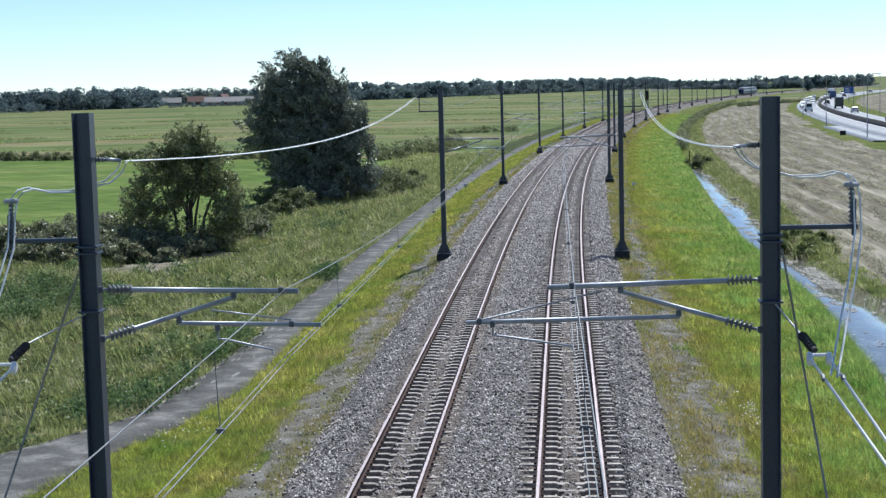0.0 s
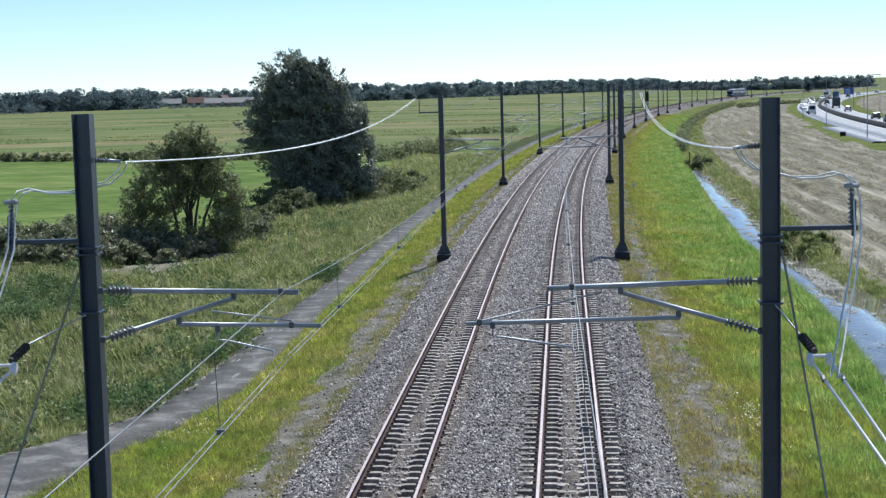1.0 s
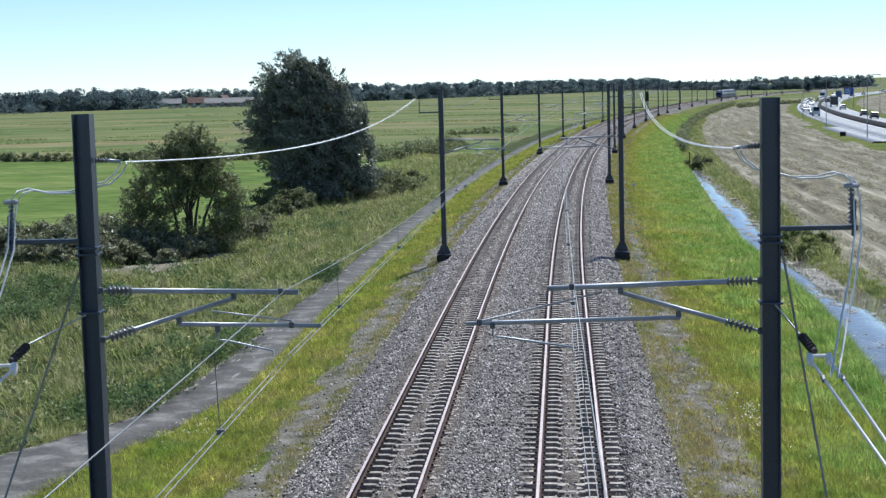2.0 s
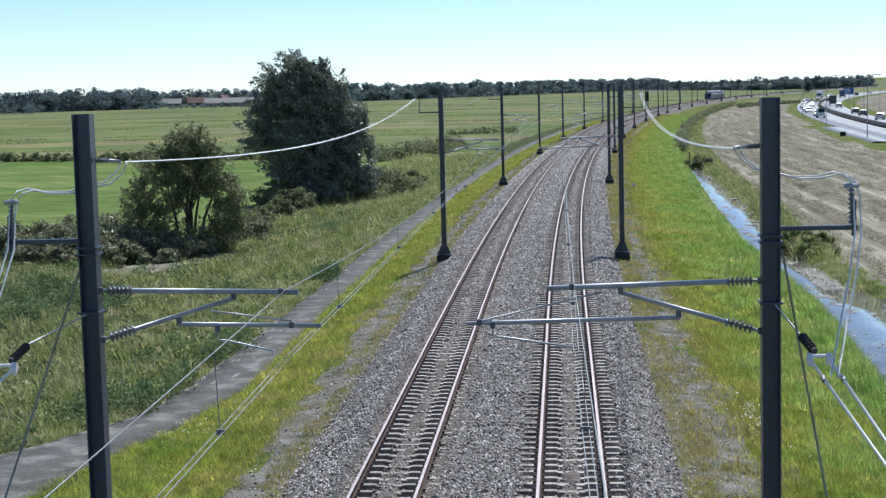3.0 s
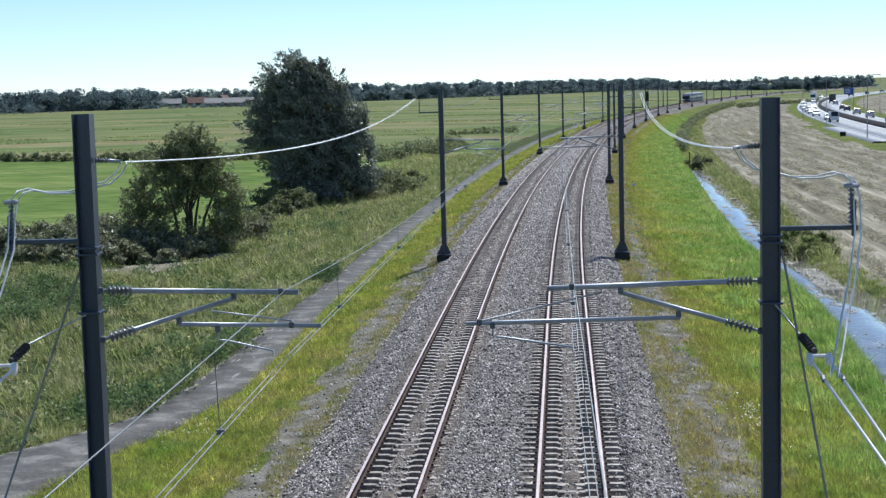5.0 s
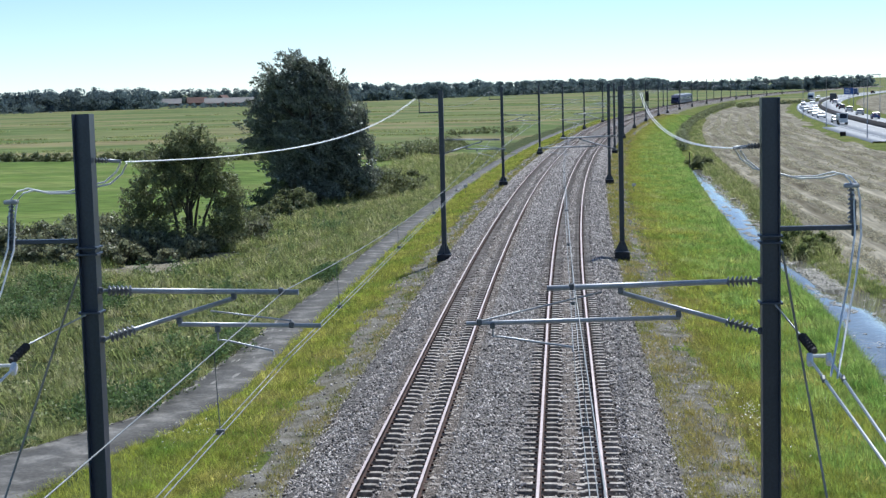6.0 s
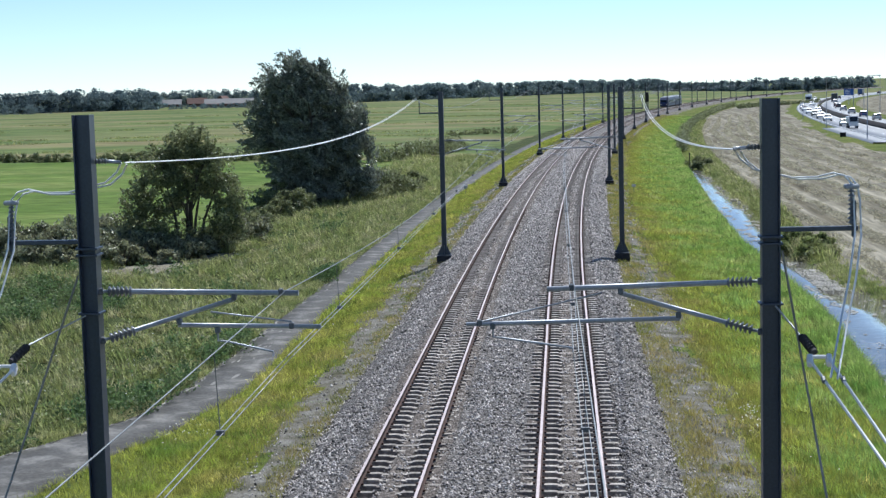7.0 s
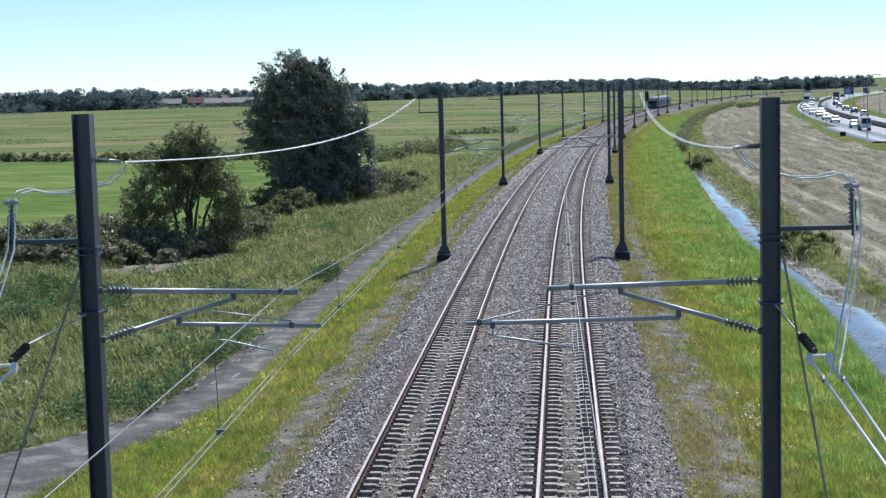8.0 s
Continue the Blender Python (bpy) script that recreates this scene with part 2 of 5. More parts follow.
def ground_z(u, s):
    u, s = np.broadcast_arrays(np.asarray(u, float), np.asarray(s, float))
    z = np.interp(s, [-60, -24, -18, -13.5, -11.5, -8.8, -7.5, -5.3, 4.9, 6.5, 10.5, 12.2, 19, 30],
                  [-1.55, -1.5, -1.75, -1.35, -1.22, -1.18, -1.0, -0.72, -0.72, -0.9, -1.25, -1.4, -1.35, -1.3])
    over = np.clip(np.minimum(s - path_left(u) + 1.2, path_right(u) + 1.2 - s), 0, 1)
    z = z + (-1.12 - z) * over * np.where(u < 420, 1, 0)
    z = np.where((s > ditch_right(u) - 1) & (s < 24) & (u < 150), np.minimum(z, -1.41), z)
    l, r = ditch_left(u) + 0.25, ditch_right(u) - 0.25
    inside = np.minimum(s - l, r - s)
    z = z - np.clip(inside + 0.75, 0, 1.0) * 0.8 * np.where(u < 187, 1, 0.45)
    off = np.clip((np.abs(s) - 5.0) / 2, 0, 1) * np.where((s > path_left(u) - 0.6) & (s < path_right(u) + 0.4), 0.1, 1)
    x = along(u, s)
    hx = highway(x[..., 1])[0]
    z = z + np.where(s > 26, 0.16 * np.clip(1 - (np.abs(x[..., 0] - hx) - 11.5) / 6, 0, 1), 0)
    mown = (s > ditch_right(u) + 2.5) & (x[..., 0] < hx - 17) & (u < 640)
    z = z + np.where(mown, 0.075 * np.sin(s * 2.4 + 1.1 * np.sin(u * 0.045) + 0.5 * ripple(x[..., 0], x[..., 1], 5.0, 3.0)), 0)
    z = z + off * (0.06 * ripple(x[..., 0], x[..., 1], 2.2) + 0.05 * ripple(x[..., 0], x[..., 1], 9.0, 2.0))
    return z


def quads(nu, ns):
    i = np.arange(nu * ns).reshape(nu, ns)
    return np.stack([i[:-1, :-1], i[:-1, 1:], i[1:, 1:], i[1:, :-1]], -1).reshape(-1, 4)


# ---- ground ----
def build_ground():
    u = np.concatenate([np.arange(-400, 0, 40), np.arange(0, 24, 6), np.arange(24, 200, 1.2), np.arange(200, 420, 5),
                        np.arange(420, 800, 10), np.arange(800, 1300, 20), np.arange(1300, 5600, 150)])
    s = np.concatenate([np.arange(-4000, -400, 200), np.arange(-400, -80, 16), np.arange(-80, -26, 3), np.arange(-26, 26, 0.5),
                        np.arange(26, 76, 0.65), np.arange(76, 160, 2.5), np.arange(160, 400, 12), np.arange(400, 2601, 110)])
    U, S = np.meshgrid(u, s, indexing="ij")
    v = along(U, S, ground_z(U, S))
    f = quads(len(u), len(s))
    c = v.reshape(-1, 3)[f].mean(1)
    uc, sc = U.ravel()[f].mean(1), S.ravel()[f].mean(1)
    wob = ripple(c[:, 0], c[:, 1], 3.0, 1.0)
    far = ripple(c[:, 0], c[:, 1], 14.0, 4.0)
    k = np.full(len(f), 0)
    k[(sc < path_left(uc)) | (sc < -11)] = 1
    k[sc < -24 + 1.2 * wob] = 2
    k[(sc < -11) & (sc > -70) & (c[:, 1] < 99 + 1.5 * wob)] = 1
    k[(sc < -24) & (c[:, 1] > 230 - 0.3 * (c[:, 0] + 30)) | ((sc < -20) & (uc > 250))] = 3
    k[(sc < -15 + wob) & (sc > -25) & (uc > 190)] = 3
    k[(sc > -6.5 + 0.6 * wob) & (sc < 7.2 + 0.8 * wob)] = 5
    k[(np.hypot((c[:, 0] + 24.6 - (c[:, 1] - 95.5) * 0.42) / 2.3, (c[:, 1] - 95.5) / 7) < 1 + 0.15 * wob)] = 7
    right = ditch_right(uc)
    k[sc > right + 1.9 + 0.5 * wob] = 4
    k[(uc > 74) & (uc < 93) & (sc > right) & (sc < right + 0.9 + 0.4 * wob)] = 7
    k[(sc > ditch_left(uc) - 0.25) & (sc < right + 0.25) & (uc < 187)] = 6
    hx, hy, _ = highway(c[:, 1])
    k[(sc > 12) & (c[:, 0] > hx - np.where(c[:, 1] < 330, 13.0, 10.5) + 0.8 * far)] = 0
    k[(sc > 12) & (c[:, 0] > hx + 13)] = 4
    k[(c[:, 1] > 640 + 20 * far) & (sc > 12) & (c[:, 0] < hx - 12)] = 3
    k[(c[:, 1] > 1050)] = 3
    ob = sheet("ground", v.reshape(-1, 3), f, [VERGE, ROUGH, MEADOW, PASTURE, STUBBLE, DIRT, MUD, LITTER], index=k, smooth=True)
    tagged(ob, "flat polder land with verges, meadows and a mown field", "ground", kind="structure")


def strip(name, u, left, right, z, mat, label, category, lift=0.12):
    """A flat slab between two edges that follow the railway."""
    l, r = along(u, left, z), along(u, right, z)
    n = len(u)
    v = np.concatenate([l, r, l - [0, 0, lift], r - [0, 0, lift]])
    i = np.arange(n - 1)
    f = np.concatenate([np.stack([i, i + n, i + n + 1, i + 1], -1), np.stack([i + 2 * n, i, i + 1, i + 2 * n + 1], -1),
                        np.stack([i + n, i + 3 * n, i + 3 * n + 1, i + n + 1], -1)])
    return tagged(sheet(name, v, f, mat), label, category, kind="structure")


def build_path():
    u = np.concatenate([np.arange(-60, 20, 10.0), np.arange(20, 120, 1.0), np.arange(120, 400, 5.0)])
    n = len(u)
    rag = 0.07 * np.sin(u * 2.3) + 0.06 * np.sin(u * 0.9 + 1)
    strip("footpath", u, path_left(u) + rag, path_right(u) + 0.8 * rag[::-1], -1.06 - 0.05 * np.clip((u - 60) / 60, 0, 1), ASPHALT,
          "grey weathered asphalt path beside the railway", "path")


def build_path_chips():
    """Pale broken patches along the crumbling edges of the path."""
    rng = np.random.default_rng(91)
    n = 150
    u = np.concatenate([42 + 26 * rng.random(90), 61 + rng.normal(0, 4.0, 30), 82 + rng.normal(0, 6, 30)])
    s = path_left(u) + np.concatenate([0.06 + 0.14 * rng.random(90), 0.35 + 0.9 * rng.random(30), 0.1 + 0.5 * rng.random(30)])
    z = -1.06 - 0.05 * np.clip((u - 60) / 60, 0, 1) + 0.005
    ring = np.arange(7) * math.tau / 7
    q = rng.uniform(0.03, 0.12, (n, 1)) * rng.uniform(0.25, 1.6, (n, 7))
    way = np.gradient(path_left(np.arange(30, 130.0)))[np.clip(u - 30, 0, 99).astype(int)]
    du, ds = q * np.sin(ring) * rng.uniform(2.0, 5.0, (n, 1)), 0.8 * q * np.cos(ring)
    v = along(u[:, None] + du, s[:, None] + ds + du * way[:, None], z[:, None] + 0 * q)
    i = np.arange(n * 7).reshape(n, 7)
    tagged(sheet("path_patch", v.reshape(-1, 3), i, CHIP), "pale worn patches along the edges of the asphalt path", "path patches", kind="stuff")


def build_water():
    u = np.arange(30, 187, 1.5)
    strip("water", u, ditch_left(u) - 0.45, ditch_right(u) + 0.45, -1.50, WATER, "still ditch water reflecting the sky", "water", 0.05)


def build_ballast():
    u = np.concatenate([np.arange(-80, 30, 2), np.arange(30, 110, 0.16), np.arange(110, 210, 0.5), np.arange(210, 1300, 10)])
    prof = np.array([(-5.05, -0.80), (-4.75, -0.66), (-4.35, -0.42), (-3.95, -0.22), (-3.5, -0.17)] +
                    [(x, -0.17) for x in np.arange(-3.35, 3.4, 0.11)] + [(3.5, -0.17), (3.95, -0.22), (4.35, -0.42), (4.65, -0.66), (4.95, -0.80)])
    U, S = np.meshgrid(u, prof[:, 0], indexing="ij")
    rng = np.random.default_rng(3)
    crib = (np.abs(np.abs(S) - 2.115) < 1.3) * 0.07 * np.clip(ripple(U, S * 1.5, 0.7, 6.0), 0, 1)
    Z = np.where(np.abs(S) < 3.96, bed_z(S) + crib, prof[:, 1]) + rng.normal(0, 0.014, U.shape)
    S = S + np.where(np.abs(S) > 4, 0.12 * ripple(U * 1.0, S, 1.2), 0)
    f = quads(*U.shape)
    near = (np.abs(np.abs(S.ravel()[f].mean(1)) - 2.115) < 1.15).astype(int)
    ob = sheet("ballast_bed", along(U, S, Z).reshape(-1, 3), f, [BALLAST, RUSTBED], index=near, smooth=False)
    tagged(ob, "grey crushed stone ballast bed under two tracks", "ballast", kind="structure")


def bed_z(s):
    """The ballast's top: heaped between the tracks, scraped low in the cribs beside the rails."""
    return np.interp(s, [-5.0, -4.7, -4.35, -3.95, -3.5, -3.0, -2.86, -2.74, -2.42, -2.3, -1.93, -1.8, -1.49, -1.36, -1.2, -0.8, 0, 0.75,
                         0.85, 1.2, 1.36, 1.49, 1.8, 1.93, 2.3, 2.42, 2.74, 2.9, 3.3, 3.45, 3.95, 4.35, 4.7, 5.0],
                     [-0.72, -0.66, -0.42, -0.22, -0.15, -0.15, -0.17, -0.40, -0.40, -0.20, -0.20, -0.40, -0.40, -0.24, -0.20, -0.13, -0.11, -0.14,
                      -0.20, -0.26, -0.30, -0.40, -0.40, -0.20, -0.20, -0.40, -0.40, -0.41, -0.41, -0.18, -0.22, -0.42, -0.66, -0.72])


def build_stones():
    """Loose stones that stand out of the bed, thick near the camera."""
    rng = np.random.default_rng(11)
    n = 105000
    u = 31 + (rng.random(n) ** 1.8) * 200
    s = rng.uniform(-4.95, 4.85, n)
    keep = ~((np.abs(np.abs(s) - 2.115) < 1.25) & (rng.random(n) < 0.6)) & (np.abs(np.abs(np.abs(s) - 2.115) - 0.753) > 0.1)
    u, s = u[keep], s[keep]
    n = len(u)
    z = bed_z(s) + rng.uniform(-0.01, 0.022, n)
    d = np.abs(np.abs(s) - 2.115)
    z = np.where((d > 0.98) & (d < 1.35) | (d < 0.36), np.maximum(z, -0.16 - 0.11 * rng.random(n)), z)
    k = rng.random(n) < 0.07
    s = np.where(k, np.where(s > 0, 1, -1) * (4.9 + 2.0 * rng.random(n) ** 1.5), s)
    z = np.where(k, ground_z(u, s) + 0.005, z)
    c = along(u, s, z)
    base = np.array([(1, 0, 0), (-1, 0, 0), (0, 1, 0), (0, -1, 0), (0, 0, 1), (0, 0, -0.7)], float)
    tri = np.array([(0, 2, 4), (2, 1, 4), (1, 3, 4), (3, 0, 4), (2, 0, 5), (1, 2, 5), (3, 1, 5), (0, 3, 5)])
    r = (rng.uniform(0.024, 0.052, n) * (0.85 + 0.005 * u))[:, None, None] * rng.uniform(0.6, 1.3, (n, 6, 3))
    a = rng.uniform(0, math.tau, n)
    ca, sa = np.cos(a)[:, None], np.sin(a)[:, None]
    b = base[None] * r
    tilt = rng.uniform(-0.6, 0.6, (n, 1))
    x, y, z = b[..., 0] * ca - b[..., 1] * sa, b[..., 0] * sa + b[..., 1] * ca, b[..., 2]
    z = z + tilt * x
    v = np.stack([x, y, z], -1) + c[:, None, :]
    f = (tri[None] + (np.arange(n) * 6)[:, None, None]).reshape(-1, 3)
    tagged(sheet("loose_ballast", v.reshape(-1, 3), f, STONES), "loose angular grey ballast stones between the rails", "ballast stones", kind="stuff")


# ---- railway ----
SLEEPER_U = np.arange(28.0, 330.0, 0.6)
SLEEPER_BACK = np.arange(-79.4, 28.0, 0.6)


def rail_mesh(bm, u, s):
    prof = [(-0.036, 0.0), (0.036, 0.0), (0.036, -0.03), (0.009, -0.045), (0.009, -0.135), (0.07, -0.15), (0.07, -0.165),
            (-0.07, -0.165), (-0.07, -0.15), (-0.009, -0.135), (-0.009, -0.045), (-0.036, -0.03)]
    rows = [[bm.verts.new(p) for p in along(q, np.array([s + x for x, _ in prof]), np.array([z for _, z in prof]))] for q in u]
    k = len(prof)
    for a, b in zip(rows, rows[1:]):
        for i in range(k):
            f = bm.faces.new((a[i], b[i], b[(i + 1) % k], a[(i + 1) % k]))
            f.material_index = 1 if i in (0,) else 0
    bmesh.ops.recalc_face_normals(bm, faces=bm.faces)


def sleeper_mesh():
    bm = bmesh.new()
    for x in (-0.78, 0.78):
        prism(bm, [(x - 0.47, -0.24), (x + 0.47, -0.24), (x + 0.47, -0.01), (x + 0.40, 0.0), (x - 0.40, 0.0), (x - 0.47, -0.01)], 0.165)
    box(bm, (0.7, 0.2, 0.12), (0, 0, -0.09))
    me = bpy.data.meshes.new("sleeper")
    bm.to_mesh(me)
    bm.free()
    me.materials.append(CONCRETE)
    return me


def clip_mesh():
    bm = bmesh.new()
    box(bm, (0.06, 0.10, 0.05), (0, 0, 0.025), bevel=0.008)
    me = bpy.data.meshes.new("rail_clip")
    bm.to_mesh(me)
    bm.free()
    me.materials.append(RAIL_SIDE)
    return me


def build_tracks():
    u = np.concatenate([[-80, -20, 30, 60], np.arange(70, 400, 8), np.arange(400, 1300, 25)])
    sleeper, clips = sleeper_mesh(), clip_mesh()
    for s, label in ((-2.115, "railway track carrying the oncoming train, rusty rails on concrete sleepers"),
                     (2.115, "empty railway track with polished rails on concrete sleepers")):
        track = tagged(new("railway_track"), label, "railway track")
        for d in (-0.753, 0.753):
            bm = bmesh.new()
            rail_mesh(bm, u, s + d)
            part("rail", bm, [RAIL_SIDE, RAIL_TOP], track, "rusty rail with a worn bright head")
        rest = [Matrix.Translation(at(q, s, -0.165)) for q in SLEEPER_BACK]
        rng = random.Random(int(s * 10))
        for i, q in enumerate(SLEEPER_U):
            m = Matrix.Translation(at(q, s, -0.165 + rng.uniform(-0.006, 0.006))) @ pose(0, 0, 0, 0, 0, heading(q) + rng.uniform(-0.4, 0.4))
            if i < 150:
                ob = new("sleeper", sleeper)
                ob.parent, ob.matrix_local = track, m
                for d in (-0.858, -0.648, 0.648, 0.858):
                    cl = new("rail_clip", clips)
                    cl.parent, cl.matrix_local = ob, Matrix.Translation((d, 0, 0))
            else:
                rest.append(m)
        co = np.array([v.co for v in sleeper.vertices])
        faces = [tuple(p.vertices) for p in sleeper.polygons]
        verts, polys = [], []
        for m in rest:
            b = len(verts)
            verts += [m @ Vector(c) for c in co]
            polys += [tuple(b + i for i in f) for f in faces]
        me = bpy.data.meshes.new("far_sleeper")
        me.from_pydata(verts, [], polys)
        me.materials.append(CONCRETE)
        ob = new("far_sleeper", me)
        ob.parent = track
        tagged(ob, kind="stuff")


# ---- masts and overhead line ----
MAST_U = [23.5, 87.0, 151.5, 215.5, 269.0, 325.0, 378.0, 432.0, 470.0, 520.0, 570.0, 628.0, 685.0, 742.0, 800.0, 858.0, 916.0]
MAST_S = 5.1


def h_beam(bm, z0, z1, w=0.27, d=0.26):
    t, g = 0.017, 0.005
    x, y = w / 2, d / 2
    prism(bm, [(-x, -y), (-x + t, -y), (-x + t, -g), (x - t, -g), (x - t, -y), (x, -y), (x, y), (x - t, y), (x - t, g), (-x + t, g), (-x + t, y), (-x, y)],
          z1 - z0, Matrix(((1, 0, 0, 0), (0, 0, 1, 0), (0, 1, 0, (z0 + z1) / 2), (0, 0, 0, 1))))


def insulator(bm, p, q, sheds=6, r=0.055):
    p, q = Vector(p), Vector(q)
    tube(bm, [p, q], 0.022)
    for i in range(sheds):
        c = p.lerp(q, (i + 0.5) / sheds)
        w = (q - p).normalized() * 0.018
        tube(bm, [c - w, c, c + w], r, 10, r * 0.45)


def cantilever(mast, side):
    """side +1: the mast stands right of its track and reaches to the left. Local x runs away from the mast to the track."""
    def x(d):
        return -side * d
    bm = bmesh.new()
    tube(bm, [(x(0.64), 0, 6.08), (x(3.32 if side > 0 else 3.22), 0, 6.02)], 0.043, 10)
    part("top_tube", bm, STEEL, mast, "galvanised steel tube")
    bm = bmesh.new()
    tube(bm, [(x(0.66), 0, 5.48), (x(2.22), 0, 5.94)], 0.036, 10)
    part("brace_tube", bm, STEEL, mast, "galvanised steel tube")
    reach = 4.55 if side > 0 else 3.55
    bm = bmesh.new()
    tube(bm, [(x(1.34), 0, 5.55), (x(reach), 0, 5.50)], 0.036, 10)
    part("registration_tube", bm, STEEL, mast, "galvanised steel tube")
    a, b = (4.15, 2.95) if side > 0 else (1.95, 2.8)
    bm = bmesh.new()
    tube(bm, [(x(a), 0, 5.50), (x(a), 0, 5.30), (x(a - 0.12 if side > 0 else a + 0.12), 0, 5.29), (x(b), 0, 5.12), (x(b), 0, 5.05)], 0.018, 6)
    part("steady_arm", bm, STEEL, mast, "thin steel steady arm")
    bm = bmesh.new()
    if side > 0:
        tube(bm, [(x(4.35), 0, 5.53), (x(2.5), 0, 5.95)], 0.015, 6)
    else:
        tube(bm, [(x(1.85), 0, 5.75), (x(3.1), 0, 5.58)], 0.015, 6)
    part("stay_rod", bm, STEEL, mast)
    for p, q in (((x(0.27), 0, 6.09), (x(0.66), 0, 6.08)), ((x(0.27), 0, 5.36), (x(0.68), 0, 5.485))):
        bm = bmesh.new()
        insulator(bm, p, q, 6, 0.085)
        part("insulator", bm, INSULATOR, mast, "dark ribbed insulator")
    for pz, qz in ((6.09, 6.09), (5.325, 5.36)):
        bm = bmesh.new()
        tube(bm, [(x(0.13), 0, pz), (x(0.27), 0, qz)], 0.024, 8)
        part("hinge_pin", bm, STEEL, mast)
    for px, pz in ((2.22, 5.97), (1.36, 5.60), (2.95, 6.04), (a, 5.47), (0.15, 6.09), (0.15, 5.33), (4.35 if side > 0 else 3.1, 5.52)):
        bm = bmesh.new()
        box(bm, (0.08, 0.09, 0.10), (x(px), 0, pz), bevel=0.015)
        part("clamp", bm, CLAMP, mast, "dark iron clamp")


def feeder_bracket(mast, side):
    bm = bmesh.new()
    box(bm, (1.15, 0.09, 0.07), (side * 0.70, 0, 6.86), bevel=0.01)
    box(bm, (0.06, 0.09, 0.55), (side * 1.22, 0, 7.0), bevel=0.01)
    part("feeder_bracket", bm, MAST, mast, "dark painted feeder bracket")
    bm = bmesh.new()
    insulator(bm, (side * 1.18, -0.02, 6.92), (side * 1.18, -0.02, 7.45), 8, 0.06)
    part("insulator", bm, INSULATOR, mast, "dark ribbed post insulator")
    bm = bmesh.new()
    box(bm, (0.22, 0.12, 0.07), (side * 1.18, -0.02, 7.48), bevel=0.02)
    part("cable_saddle", bm, STEEL, mast)


def build_mast(side, near=False):
    """A mast at the origin; the track lies to -side."""
    mast = tagged(new("catenary_mast"), "dark blue-grey steel catenary mast with a cantilever on a dark footing", "mast", "masts along the railway")
    bm = bmesh.new()
    h_beam(bm, 0.05, 8.8)
    part("post", bm, MAST, mast)
    for z in (6.75, 5.75) if not near else (6.76, 6.66, 5.76):
        bm = bmesh.new()
        box(bm, (0.34, 0.33, 0.035), (0, 0, z), bevel=0.006)
        part("band", bm, MAST, mast)
    bm = bmesh.new()
    prism(bm, [(-0.42, -1.0), (0.42, -1.0), (0.40, -0.32), (-0.40, -0.32)], 0.85)
    part("footing", bm, PLINTH, mast, "dark concrete footing block")
    bm = bmesh.new()
    for a in (0, 90):
        prism(bm, [(-0.40, -0.32), (0.36, -0.32), (0.36, -0.27), (0.14, 0.25), (-0.14, 0.25), (-0.40, -0.27)], 0.03 if a else 0.03, pose(0, 0, 0, 0, 0, a))
    box(bm, (0.74, 0.74, 0.03), (0, 0, -0.30))
    part("base_plate", bm, MAST, mast)
    cantilever(mast, side)
    if near:
        feeder_bracket(mast, side)
    else:
        bm = bmesh.new()
        box(bm, (1.1, 0.07, 0.07), (side * 0.68, 0, 7.62), bevel=0.01)
        box(bm, (0.05, 0.07, 0.6), (side * 1.2, 0, 7.9), bevel=0.01)
        part("feeder_bracket", bm, MAST, mast, "dark painted feeder bracket")
        bm = bmesh.new()
        insulator(bm, (side * 1.2, 0, 8.15), (side * 1.2, 0, 8.35), 4, 0.05)
        part("insulator", bm, INSULATOR, mast, "dark ribbed insulator")
    return mast


def build_masts():
    for side in (1, -1):
        near, far = build_mast(side, True), build_mast(side)
        shift = 0.0 if side > 0 else -0.12
        near.matrix_basis = pose(*at(MAST_U[0], side * MAST_S + shift, 0))
        for i, u in enumerate(MAST_U[1:]):
            m = Matrix.Translation(at(u, side * (MAST_S if i else 5.12 if side > 0 else 4.75))) @ pose(0, 0, 0, 0, 0, heading(u))
            if i == 0:
                far.matrix_basis = m
            else:
                copy_thing(far, m)


def span(u0, s0, z0, u1, s1, z1, sag, n=14):
    k = np.linspace(0, 1, n)
    return along(u0 + (u1 - u0) * k, s0 + (s1 - s0) * k, z0 + (z1 - z0) * k - sag * 4 * k * (1 - k))


CONTACT_S = {1: [2.95, 2.20], -1: [-1.34, -2.16]}
WIRE_S = {1: [2.95, 2.19, 2.05, 2.2, 2.05], -1: [-1.34, -2.20, -2.0, -2.25, -2.0]}


